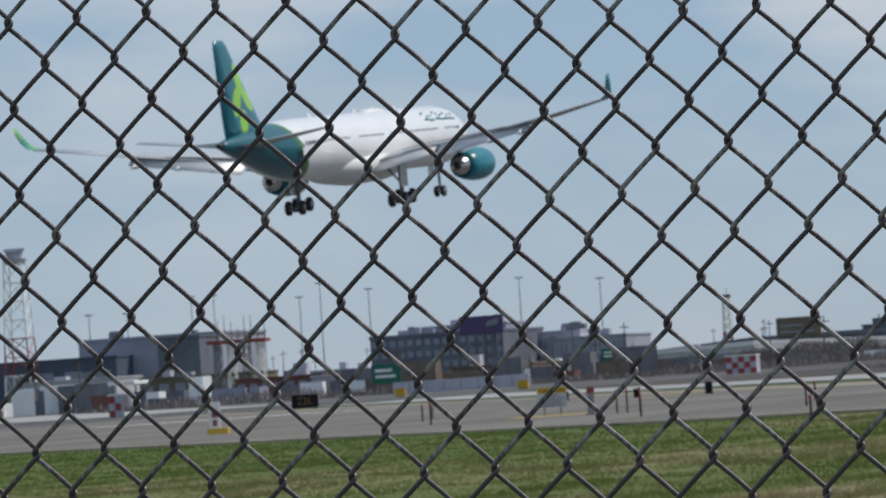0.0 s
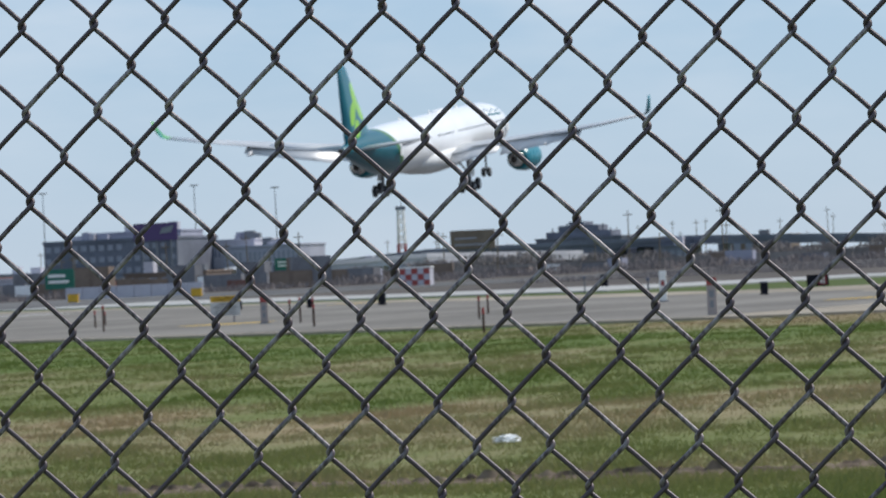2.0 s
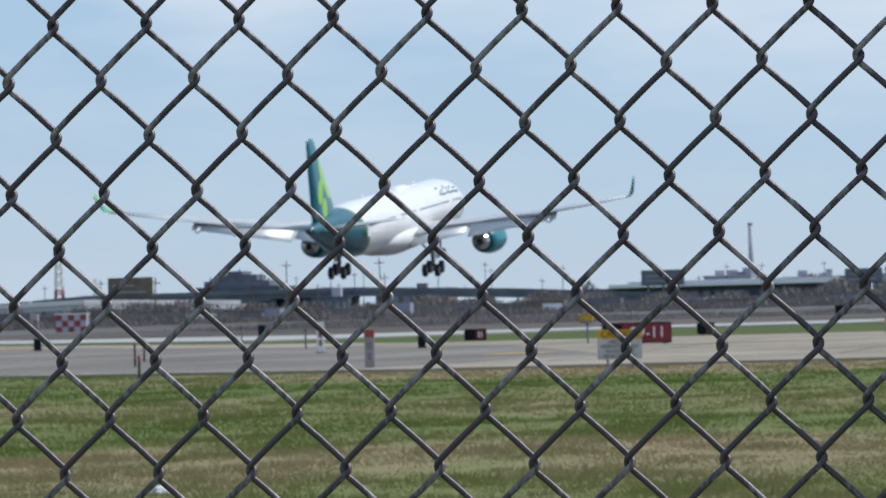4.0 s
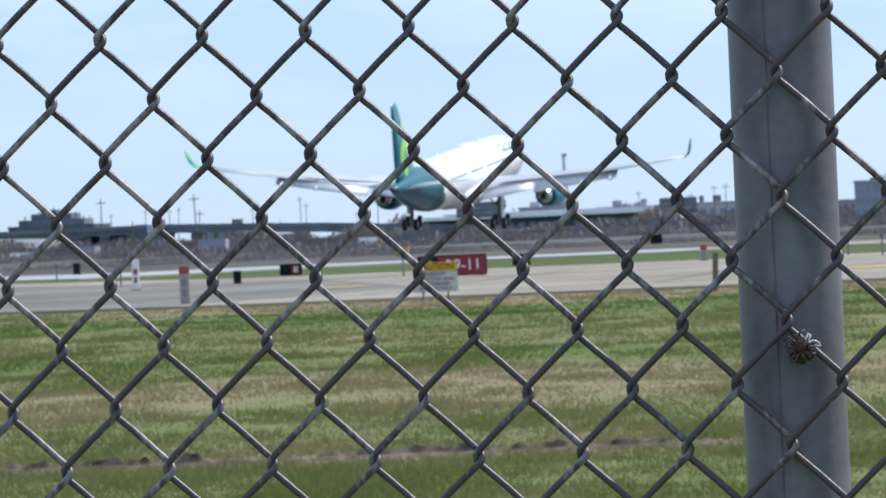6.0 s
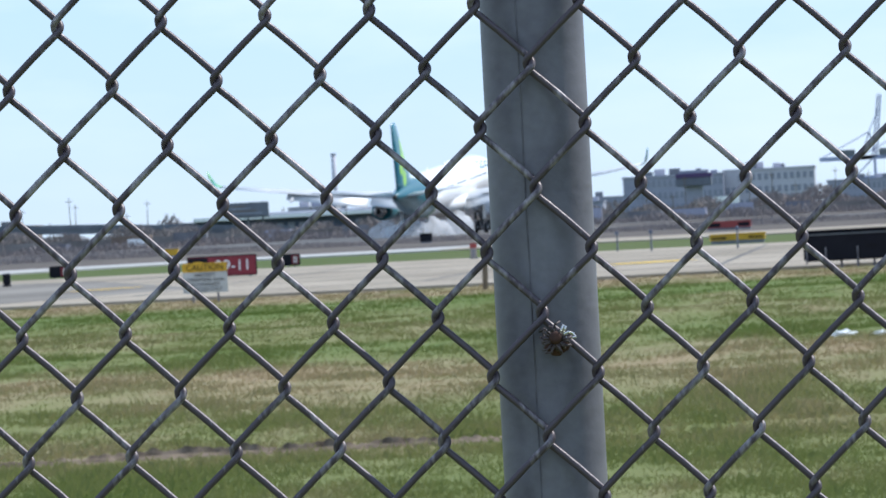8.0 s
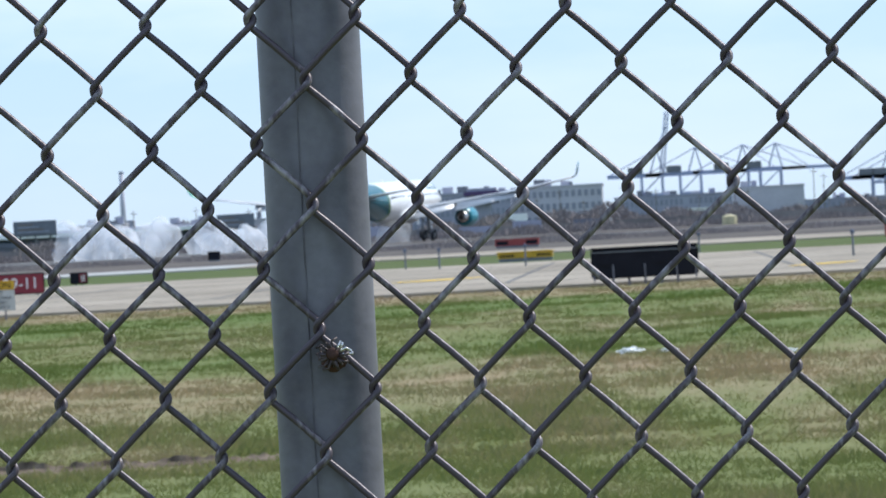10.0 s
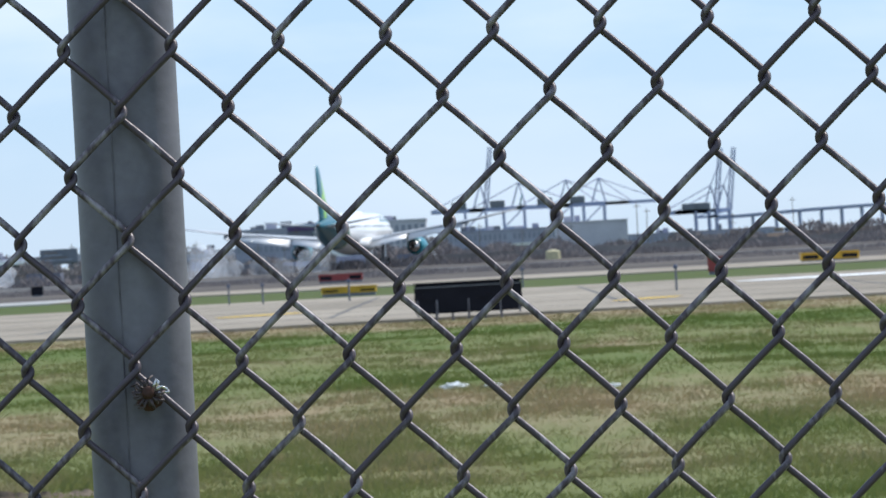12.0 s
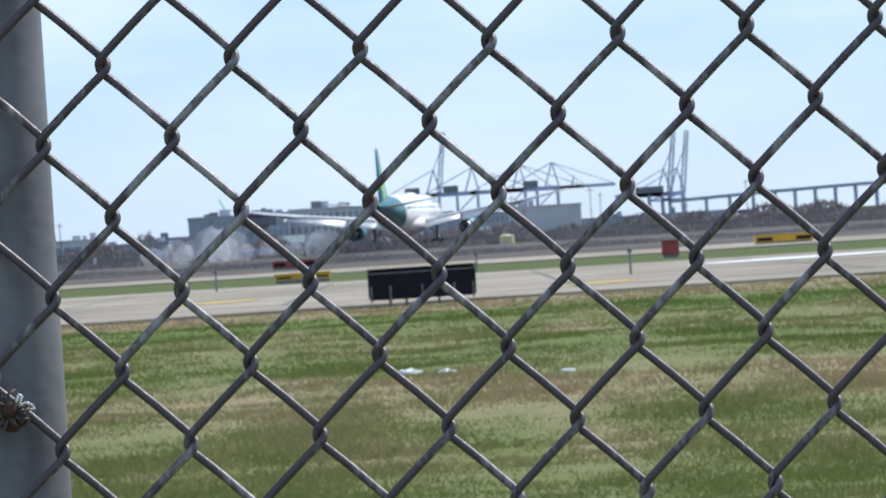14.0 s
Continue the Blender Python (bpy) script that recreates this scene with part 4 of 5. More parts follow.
marker_board(pose(-16.4, 232, 0.04), "small pale marker on the grass strip", True, 0.45)
for x, y, h in ((-44.9, 183, 0.85), (-44.3, 182, 0.9), (-42.9, 178, 0.9), (-39.8, 165, 0.75), (-51.5, 183, 0.95), (-56.8, 201, 0.7), (-38.0, 183, 0.7), (-28.1, 134, 0.6), (-34.6, 165, 0.75), (-60, 214, 0.6)):
    stake(pose(x, y, 0), h)
wood = thing("wooden_post", "weathered square wooden post at the turf edge", "post", m=pose(-8.9, 129, 0, 0, 2, 10))
part("shaft", box(-0.06, 0.06, -0.06, 0.06, -0.1, 0.86, 0.012), WOOD, wood)
part("cap", box(-0.07, 0.07, -0.07, 0.07, 0.86, 0.89, 0.008), WOOD, wood)
for x, y, s in ((-59.6, 263, 0.66), (-64.4, 268, 0.5), (-33.0, 212, 0.55), (-66, 358, 0.85), (-72, 284, 0.5)):
    light_drum(pose(x, y, 0.04), s)
for x, y in ((-10.2, 228), (-8.5, 220), (-4.9, 212), (6.4, 178), (1.9, 236), (-26.8, 214), (-40, 226), (-56.5, 300)):
    edge_light(pose(x, y, 0.04), 0.7)
equipment_box(pose(-5.85, 252, 0.0), 2.5, 0.36, SIGNYELLOW, "long low yellow cabinet on the grass strip")
equipment_box(pose(-10.1, 408, 0.05), 3.2, 0.55, MARKRED, "long low red cabinet beyond the grass strip")
equipment_box(pose(11.2, 262, 0.0), 0.8, 0.75, MARKRED, "red equipment cabinet beside the taxiway")
equipment_box(pose(20.5, 326, 0.0), 3.4, 0.5, SIGNYELLOW, "long yellow cabinet near the far taxiway")
equipment_box(pose(-56.2, 450, 0.03), 1.1, 0.6, SIGNYELLOW, "yellow equipment cabinet beyond the far pavement")
equipment_box(pose(-36.8, 466, 0.03), 1.0, 0.75, SIGNBLACK, "black equipment cabinet beyond the far pavement")
for x in (-159, -145.8, -180):
    equipment_box(pose(x, 560, 0.0), 1.1, 0.9, SIGNYELLOW, "yellow equipment cabinet by the far verge")


def litter(m, s, seed):
    bag = thing("litter", "crumpled white plastic litter lying in the turf", "litter", "litter in the turf", m)
    bm = bmesh.new()
    bmesh.ops.create_icosphere(bm, subdivisions=4, radius=1)
    for v in bm.verts:
        f = 1 + 0.6 * noise.noise(v.co * 1.8 + Vector((seed, 0, 0))) + 0.35 * noise.noise(v.co * 5)
        v.co = Vector((v.co.x * f * 0.17 * s, v.co.y * f * 0.1 * s, max(-0.02, v.co.z * f * 0.055 * s)))
    part("bag", bm, PLASTIC, bag)
    return bag


litter(pose(-9.9, 46.3, 0.02, 0, 0, 12), 0.72, 3)
litter(pose(-0.2, 63.5, 0.03), 0.8, 11)
litter(pose(0.25, 62.8, 0.03), 0.6, 15)
litter(pose(1.6, 60.0, 0.03), 0.4, 25)


# ---- distance ----
def window_mesh(w, h):
    me = bpy.data.meshes.new("window")
    bm = box(-w / 2, w / 2, -0.12, 0.05, -h / 2, h / 2)
    bm.to_mesh(me)
    bm.free()
    me.materials.append(HAZEGLASS)
    return me


def building(x0, x1, y, z1, depth, wall, label, rows=0, bays=0, parapet=0.6, units=0, name="building", turn=0.0, seed=1):
    """A flat-roofed building with a parapet, window bays and rooftop plant, standing on the ground."""
    w = x1 - x0
    label += " beyond the airfield"
    b = thing(name, label, "building", "buildings beyond the airfield", pose((x0 + x1) / 2, y, 0, 0, 0, turn))
    part("wall", box(-w / 2, w / 2, 0, depth, -0.5, z1 - parapet), wall, b)
    roof = part("roof", box(-w / 2 - 0.3, w / 2 + 0.3, -0.3, depth + 0.3, z1 - parapet, z1, 0.08), wall, b, "flat roof with a parapet")
    rnd = random.Random(seed)
    if rows:
        step = (z1 - parapet - 1.0) / rows
        me = window_mesh(w / bays * 0.6, step * 0.5)
        for r in range(rows):
            for c in range(bays):
                if rnd.random() < 0.92:
                    piece("window", me, b, pose(-w / 2 + (c + 0.5) * w / bays, 0, 1.0 + (r + 0.5) * step))
    for k in range(units):
        ux, uw, uh = rnd.uniform(-w * 0.42, w * 0.42), rnd.uniform(1.2, 3.5), rnd.uniform(0.8, 2.4)
        part("roof_unit", box(ux - uw / 2, ux + uw / 2, depth * 0.2 + 0.37 * k, depth * 0.2 + 3 + 0.37 * k, z1 - 0.05 - 0.03 * k, z1 + uh, 0.05), rnd.choice((HAZEPALEWALL, STEELGREY, HAZESLATE)), roof, "rooftop plant housing")
    return b


def lamp_mast(x, y, h):
    mast = thing("light_mast", "tall grey floodlight mast", "light mast", "floodlight masts", pose(x, y, 0))
    part("shaft", rod((0, 0, -0.5), (0, 0, h), 0.32, 0.16, 8), STEELGREY, mast)
    ring = part("head_frame", rod((0, 0, h - 0.4), (0, 0, h + 0.2), 1.2, 1.2, 12), STEELGREY, mast)
    for k in range(6):
        a = k * math.tau / 6
        part("floodlight", box(1.5 * math.cos(a) - 0.45, 1.5 * math.cos(a) + 0.45, 1.5 * math.sin(a) - 0.4, 1.5 * math.sin(a) + 0.4, h - 0.3, h + 0.25, 0.05), HAZEPALEWALL, ring, "floodlight head")
    return mast


def lattice(bm, x, y, z0, z1, w0, w1, bays, r):
    for k in range(bays):
        a, b = k / bays, (k + 1) / bays
        wa, wb = (w0 + (w1 - w0) * a) / 2, (w0 + (w1 - w0) * b) / 2
        za, zb = z0 + (z1 - z0) * a, z0 + (z1 - z0) * b
        ca = [(x + sx * wa, y + sy * wa, za) for sx, sy in ((-1, -1), (1, -1), (1, 1), (-1, 1))]
        cb = [(x + sx * wb, y + sy * wb, zb) for sx, sy in ((-1, -1), (1, -1), (1, 1), (-1, 1))]
        for i in range(4):
            j = (i + 1) % 4
            add_rod(bm, ca[i], cb[i], r, r, 4)
            add_rod(bm, ca[i], cb[j], r * 0.6, r * 0.6, 4)
            add_rod(bm, cb[i], cb[j], r * 0.6, r * 0.6, 4)
    return bm


def lattice_tower(x, y, h, w0, w1, red, label, deck=False):
    t = thing("lattice_tower", label, "tower", "lattice towers", pose(x, y, 0))
    n = 4
    for k in range(n):
        mt = (MARKRED if k % 3 == 1 else SIGNWHITE) if red else STEELGREY
        part("lattice_section", lattice(bmesh.new(), 0, 0, h * k / n, h * (k + 1) / n, w0 + (w1 - w0) * k / n, w0 + (w1 - w0) * (k + 1) / n, 2, 0.22), mt, t)
    if deck:
        part("platform", rod((0, 0, h), (0, 0, h + 1.4), w1 * 0.6, w1 * 0.72, 18), HAZEPALEWALL, t, "round platform")
        part("cabin", rod((0, 0, h + 1.2), (0, 0, h + 3.4), w1 * 0.4, w1 * 0.5, 12), HAZESLATE, t)
        part("dish", box(-w1 * 0.62, w1 * 0.62, -0.3, 0.3, h + 3.4, h + 4.4, 0.2), HAZEPALEWALL, t, "flat radar antenna")
    else:
        part("antenna", box(-w1 * 0.9, w1 * 0.9, -0.4, 0.4, h, h + 1.0, 0.1), STEELGREY, t)
        part("spike", rod((0.3, 0, h + 1), (0.3, 0, h + 3), 0.12, 0.05, 5), STEELGREY, t)
    return t


def billboard(x0, x1, y, z0, z1, face, label):
    b = thing("billboard", label, "billboard", "billboards", pose((x0 + x1) / 2, y, 0))
    w = x1 - x0
    part("panel", box(-w / 2, w / 2, -0.5, 0.5, z0, z1, 0.1), face, b)
    part("frame", box(-w / 2 - 0.25, w / 2 + 0.25, 0.0, 0.9, z0 - 0.3, z0, 0.05), STEELGREY, b)
    for k in range(3):
        part("column", rod(((k - 1) * w * 0.35, 0.6, -0.5), ((k - 1) * w * 0.35, 0.6, z0), 0.3, 0.3, 8), STEELGREY, b)
    for k in range(4):
        part("bar", box(-w * 0.4, -w * 0.4 + w * (0.75 - 0.13 * k), -0.56, -0.48, z0 + (z1 - z0) * (0.2 + 0.17 * k), z0 + (z1 - z0) * (0.27 + 0.17 * k)), BROWNWALL if k % 2 else HAZESLATE, b, "faded printed bar")
    return b


def elevated_road(points, y_depth, paint, label):
    road = thing("elevated_road", label, "viaduct", "elevated roads")
    for (x0, y0, z0), (x1, y1, z1) in zip(points, points[1:]):
        seg = add_rings(bmesh.new(), [[(x0, y0, z0 - 1.4), (x0, y0, z0), (x0, y0 + y_depth, z0), (x0, y0 + y_depth, z0 - 1.4)], [(x1, y1, z1 - 1.4), (x1, y1, z1), (x1, y1 + y_depth, z1), (x1, y1 + y_depth, z1 - 1.4)]])
        deck = part("deck", seg, paint, road)
        part("parapet", add_rings(bmesh.new(), [[(x0, y0 - 0.4, z0 - 0.2), (x0, y0 - 0.4, z0 + 0.9), (x0, y0, z0 + 0.9), (x0, y0, z0 - 0.2)], [(x1, y1 - 0.4, z1 - 0.2), (x1, y1 - 0.4, z1 + 0.9), (x1, y1, z1 + 0.9), (x1, y1, z1 - 0.2)]]), paint, deck, "weathered parapet")
        n = max(1, int(abs(x1 - x0) / 14))
        for k in range(n):
            f = (k + 0.5) / n
            x, y, zz = x0 + (x1 - x0) * f, y0 + (y1 - y0) * f, z0 + (z1 - z0) * f
            if zz > 1.6:
                part("pier", box(x - 0.8, x + 0.8, y + 1, y + y_depth - 1, -0.5, zz - 1.4), paint, road)
    return road


def utility_pole(x, y, h):
    p = thing("utility_pole", "thin dark utility pole with a crossarm", "pole", "utility poles", pose(x, y, 0, 0, random.uniform(-2, 2), 0))
    part("shaft", rod((0, 0, -0.5), (0, 0, h), 0.15, 0.10, 6), WOOD, p)
    part("crossarm", box(-0.9, 0.9, -0.09, 0.09, h - 1.0, h - 0.82), WOOD, p)
    return p


# left: hangars, radar tower, floodlights, hub building
lattice_tower(-534.5, 1500, 42, 8.0, 5.0, True, "red and white lattice radar tower with a round platform", True)
building(-560, -508, 1505, 14.5, 40, BLUEWALL, "low dark blue hangar", 1, 6)
building(-524, -482, 1520, 19.5, 45, HAZESLATE, "large slate-grey hangar", 0, 0, 0.8, 3)
building(-477.5, -465.5, 1450, 18.0, 14, HAZEDARKWALL, "tall dark grey storage hall")
for x0, x1, y, z, mt, lab in ((-420, -392, 1260, 6.5, BROWNWALL, "brown cargo shed"), (-460, -436, 1290, 7.5, HAZEPALEWALL, "pale grey cargo shed"), (-366, -350, 1200, 5.4, HAZESLATE, "grey cargo shed"), (-340, -322, 1080, 4.4, OXIDE, "rust-red freight shed"), (-318, -304, 1060, 4.0, HAZEPALEWALL, "pale freight shed"), (-284, -268, 1040, 3.8, BROWNWALL, "brown freight shed")):
    building(x0, x1, y, z, 20, mt, lab, 1, 7, 0.4, 2, seed=int(-x0))
awning = thing("canopy", "long white canopy roof over parked equipment", "canopy", m=pose(-311, 905, 0))
part("roof", box(-9, 8, 0, 8, 4.2, 4.9, 0.1), WHITEPAINT, awning, "white roof sheet")
for k in range(5):
    part("column", rod((-8.5 + k * 4.1, 1, -0.3), (-8.5 + k * 4.1, 1, 4.2), 0.15, 0.15, 6), STEELGREY, awning)


def checker_hut(x, y, w, h, label):
    hut = thing("checkered_hut", label, "hut", "checkered huts", pose(x, y, 0))
    part("body", box(-w / 2, w / 2, 0, w * 0.6, -0.2, h), HAZEPALEWALL, hut)
    part("roof", box(-w / 2 - 0.1, w / 2 + 0.1, -0.1, w * 0.6 + 0.1, h, h + 0.15, 0.03), SIGNWHITE, hut)
    cols, rows = max(2, round(w / 0.75)), max(2, round(h / 0.75))
    me = mesh_of("panel", box(-w / cols / 2, w / cols / 2, -0.03, 0.0, -h / rows / 2, h / rows / 2), MARKRED)
    for c in range(cols):
        for r in range(rows):
            if (c + r) % 2 == 0:
                piece("panel", me, hut, pose(-w / 2 + (c + 0.5) * w / cols, 0, (r + 0.5) * h / rows))
    return hut


checker_hut(-169.9, 500, 1.2, 2.1, "red and white checkered cabinet by the apron")
checker_hut(-131.4, 600, 3.4, 1.95, "red and white checkered equipment hut")
scaffold = thing("antenna_platform", "red and white antenna platform on steel legs", "platform", m=pose(-376.3, 1200, 0))
for k, x in enumerate((-5, -1.8, 1.8, 5)):
    part("lattice_leg", lattice(bmesh.new(), x, 0, 0, 12.7, 1.8, 1.4, 5, 0.13), SIGNWHITE if k % 2 else STEELGREY, scaffold)
part("deck", box(-6.9, 6.9, -2, 2, 12.7, 13.5, 0.05), MARKRED, scaffold, "red deck")
part("rail", box(-6.9, 6.9, -2.1, -2.0, 14.2, 14.4), MARKRED, scaffold)
for k in range(9):
    part("antenna", rod((-6.2 + k * 1.55, 0, 13.4), (-6.2 + k * 1.55, 0, 15.6 + 3.5 * abs(math.sin(k * 2.3))), 0.14, 0.07, 5), STEELGREY, scaffold)
for x, h in ((-821, 40.8), (-803, 40.4), (-772.5, 45.8), (-762, 45.8), (-722, 42.3), (-712.3, 47.9), (-690, 43.8), (-621, 44.1), (-584.5, 41.4)):
    lamp_mast(x, 2400, h)

# hub building with a purple panel
building(-432, -394, 1500, 14.6, 45, HAZEDARKWALL, "dark glazed freight hub, four storeys", 4, 15, 0.8, 4, seed=4)
building(-422, -396, 1512, 16.5, 25, HAZESLATE, "set-back upper storey of the freight hub", 1, 8, 0.6, 2, seed=5)
pan = thing("advert_panel", "purple panel with a pale mark on the hub", "panel", m=pose(-396.8, 1488, 0))
part("board", box(-6.2, 6.2, 0, 0.6, 13.4, 18.2, 0.1), PURPLE, pan)
part("mark", add_rings(bmesh.new(), [[(1.2, -0.1, 15.2), (1.9, -0.1, 16.8), (5.2, -0.1, 17.4), (4.5, -0.1, 15.6)], [(1.2, 0.0, 15.2), (1.9, 0.0, 16.8), (5.2, 0.0, 17.4), (4.5, 0.0, 15.6)]]), LETTERGREY, pan, "pale slanted mark")
for k in (-4, 0, 4):
    part("column", rod((k, 0.8, -0.5), (k, 0.8, 13.4), 0.3, 0.3, 6), STEELGREY, pan)
building(-394, -382, 1540, 13.2, 30, HAZEPALEWALL, "pale terminal block with rooftop plant", 2, 10, 0.6, 7, seed=6)
building(-386, -364, 1520, 11.0, 30, HAZESLATE, "long slate terminal wing", 2, 16, 0.6, 5, seed=7)
for x0, x1, y, z0, z1, lab in ((-228.0, -223.6, 790, 1.5, 4.4, "large green road sign"), (-293.4, -288, 1200, 3.3, 5.9, "green road sign on posts")):
    gs = thing("road_sign", lab, "road sign", "green road signs", pose((x0 + x1) / 2, y, 0))
    w = x1 - x0
    part("panel", box(-w / 2, w / 2, 0, 0.3, z0, z1, 0.05), SIGNGREEN, gs)
    part("bar", box(-w * 0.38, w * 0.2, -0.06, 0, z0 + (z1 - z0) * 0.6, z0 + (z1 - z0) * 0.75), SIGNWHITE, gs, "line of white lettering")
    part("bar", box(-w * 0.38, w * 0.32, -0.06, 0, z0 + (z1 - z0) * 0.3, z0 + (z1 - z0) * 0.45), SIGNWHITE, gs, "line of white lettering")
    for k in (-0.35, 0.35):
        part("post", rod((w * k, 0.4, -0.4), (w * k, 0.4, z1), 0.2, 0.2, 6), STEELGREY, gs)
building(-310.4, -307.6, 1250, 5.6, 6, BLUEWALL, "blue container stack")
tent = thing("tent_roof", "white vaulted fabric shelter", "shelter", m=pose(-278.4, 1100, 0) @ Matrix.Diagonal((0.64, 1, 0.85, 1)))
part("roof", add_rings(bmesh.new(), [[(-4.6 + 9.2 * f, y, 2.4 + 2.6 * math.sin(math.pi * min(1, f * 0.86 + 0.06)) ** 0.8) for f in np.linspace(0, 1, 12)] + [(4.6 - 9.2 * f, y, 2.3 + 2.2 * math.sin(math.pi * min(1, (1 - f) * 0.86 + 0.06))) for f in np.linspace(0, 1, 12)] for y in (0, 14)]), WHITEPAINT, tent, "white curved fabric roof", True)
for k in (-4.2, 4.2):
    part("column", rod((k, 0.3, -0.4), (k, 0.3, 2.6), 0.15, 0.15, 6), STEELGREY, tent)
wall_ = thing("blast_wall", "long low white concrete wall", "wall", m=pose(-192, 702, 0))
for k in range(8):
    part("panel", box(-8 + k * 2.3, -5.75 + k * 2.3, 0, 0.4, -0.2, 1.6, 0.04), HAZEPALEWALL, wall_)

# middle: viaduct, dark plant, billboards
lattice_tower(-330.7, 1500, 18.5, 2.4, 1.5, True, "slim red and white lattice mast")
billboard(-296, -284.5, 1400, 6.6, 11.4, BROWNWALL, "weathered brown billboard on columns")
elevated_road([(-470, 1480, 2.6), (-380, 1470, 3.6), (-340, 1460, 4.8), (-312, 1450, 6.4), (-240, 1440, 6.6), (-190, 1380, 5.0), (-140, 1360, 2.2)], 14, HAZEDARKWALL, "dark motorway viaduct on piers")
elevated_road([(-305, 1300, 4.2), (-285, 1320, 5.0), (-262, 1400, 4.0)], 9, HAZEPALEWALL, "pale ramp rising to the viaduct")
plant = building(-293.5, -270, 1500, 8.8, 25, HAZEDARKWALL, "dark stepped industrial plant", 2, 9, 0.5, 0)
for x0, x1, z0, z1 in ((-9.5, 8.5, 8.8, 10.4), (-6.0, 5.0, 10.4, 12.0), (-3.2, 1.0, 12.0, 13.0)):
    part("upper_block", box(x0, x1, 3, 18, z0, z1, 0.15), HAZEDARKWALL, plant)
for k in range(9):
    part("vent", rod((-8 + k * 2.0, 5, 8.8), (-8 + k * 2.0, 5, 11.0 + 2.6 * abs(math.sin(k * 1.9 + 0.5)) * (1 - abs(k - 4) / 6)), 0.25, 0.2, 6), STEELGREY, plant)
for x0, x1, y, z, mt, lab in ((-257, -247, 1450, 6.2, BLUEWALL, "dark blue box-shaped shed"), (-240, -224, 1500, 7.0, BROWNWALL, "brown flat-roofed warehouse"), (-249, -239.5, 1430, 5.2, HAZEDARKWALL, "dark low shed"), (-268, -257, 1460, 5.0, HAZESLATE, "slate low shed"), (-326, -306, 1420, 4.6, HAZESLATE, "grey low shed")):
    building(x0, x1, y, z, 18, mt, lab, 1, 5, 0.4, 1, seed=int(-x0))
building(-208, -124, 1600, 5.6, 40, BLUEWALL, "long blue warehouse under a white roof", 1, 26, 0.3)
wr = thing("warehouse_roof", "long bright white warehouse roof", "roof", m=pose(-158, 1596, 0))
part("sheet", box(-34, 34, 0, 46, 5.62, 6.7, 0.1), WHITEPAINT, wr)
part("ridge_vent", box(-30, 30, 18, 22, 6.7, 7.4, 0.1), HAZEPALEWALL, wr)
for x0, x1, z0, z1, lab in ((-171.5, -160, 6.2, 10.0, "dark billboard seen from behind"), (-117, -107, 5.2, 8.9, "dark billboard above the warehouse")):
    billboard(x0, x1, 1500, z0, z1, HAZEDARKWALL, lab)
chim = thing("chimney", "tall slim pale concrete chimney", "chimney", m=pose(-227, 2400, 0))
part("stack", rod((0, 0, -1), (0, 0, 33.6), 1.25, 0.95, 20), HAZEPALEWALL, chim, "", True)
part("rim", rod((0, 0, 33.0), (0, 0, 34.0), 1.1, 1.1, 20), HAZESLATE, chim)
part("base_house", box(-4, 4, 2, 10, -1, 13, 0.2), HAZESLATE, chim)
for x0, x1, y, z, mt, lab, u in ((-196, -180, 1900, 9.8, HAZEPALEWALL, "pale plant building", 4), (-178, -150, 2000, 9.0, HAZESLATE, "slate plant building", 6), (-150, -120, 2050, 9.5, HAZEPALEWALL, "grey plant building", 6), (-110, -104, 1400, 3.6, WHITEPAINT, "small white hut", 0), (-100, -80, 1700, 6.0, HAZESLATE, "slate warehouse", 2)):
    building(x0, x1, y, z, 20, mt, lab, 1, 8, 0.5, u, seed=int(-x0))

# right: terminal, port
building(-78, -46, 1800, 13.2, 40, HAZESLATE, "wide slate terminal block", 3, 18, 0.7, 6, seed=11)
building(-46, -17, 1810, 13.9, 40, HAZEPALEWALL, "grey terminal block with a tower", 3, 14, 0.7, 5, seed=12)
tower = thing("control_tower", "squat dark control cabin on a shaft", "tower", m=pose(-49.2, 1600, 0))
part("shaft", box(-2.4, 2.4, 0, 5, -0.5, 8.4, 0.1), HAZESLATE, tower)
part("cabin", box(-5.0, 5.0, -2, 7, 8.4, 10.8, 0.2), HAZEDARKWALL, tower)
part("band", box(-5.1, 5.1, -2.1, 7.1, 10.8, 12.0, 0.1), PURPLE, tower, "purple glazed band")
part("roof", box(-4.2, 4.2, -1.2, 6, 12.0, 12.9, 0.1), HAZESLATE, tower)
truck = thing("box_truck", "white box truck parked before the terminal", "truck", m=pose(-33, 1300, 0))
part("box", box(-2.6, 3.2, 0, 2.6, 1.0, 4.4, 0.08), WHITEPAINT, truck)
part("cab", box(-4.3, -2.7, 0.1, 2.5, 0.8, 3.2, 0.2), WHITEPAINT, truck)
for wx in (-3.5, -0.5, 2.2):
    part("wheel", turned_x([(-0.15, 0.2), (-0.15, 0.5), (0.15, 0.5), (0.15, 0.2)], (0, 0, 0), 14), RUBBER, truck).matrix_basis = pose(wx, 0.1, 0.5, 0, 0, 90)
building(-16, 30, 2200, 10.5, 30, HAZESLATE, "long grey freight terminal", 2, 24, 0.6, 8, seed=13)
building(26, 50, 1900, 10.6, 40, HAZEPALEWALL, "large pale grey storage hall", 0, 0, 0.5, 2, seed=14)
building(3, 21, 1880, 4.4, 20, WHITEPAINT, "low white shed", 1, 9, 0.3, 0, seed=15)
building(50, 120, 2300, 6.0, 30, HAZESLATE, "far slate warehouse row", 1, 24, 0.4, 6, seed=16)
building(-120, -70, 2300, 9.0, 30, HAZESLATE, "far slate warehouse", 1, 20, 0.4, 6, seed=17)
tank = thing("storage_tank", "small cream storage tank", "tank", m=pose(11.7, 900, 0))
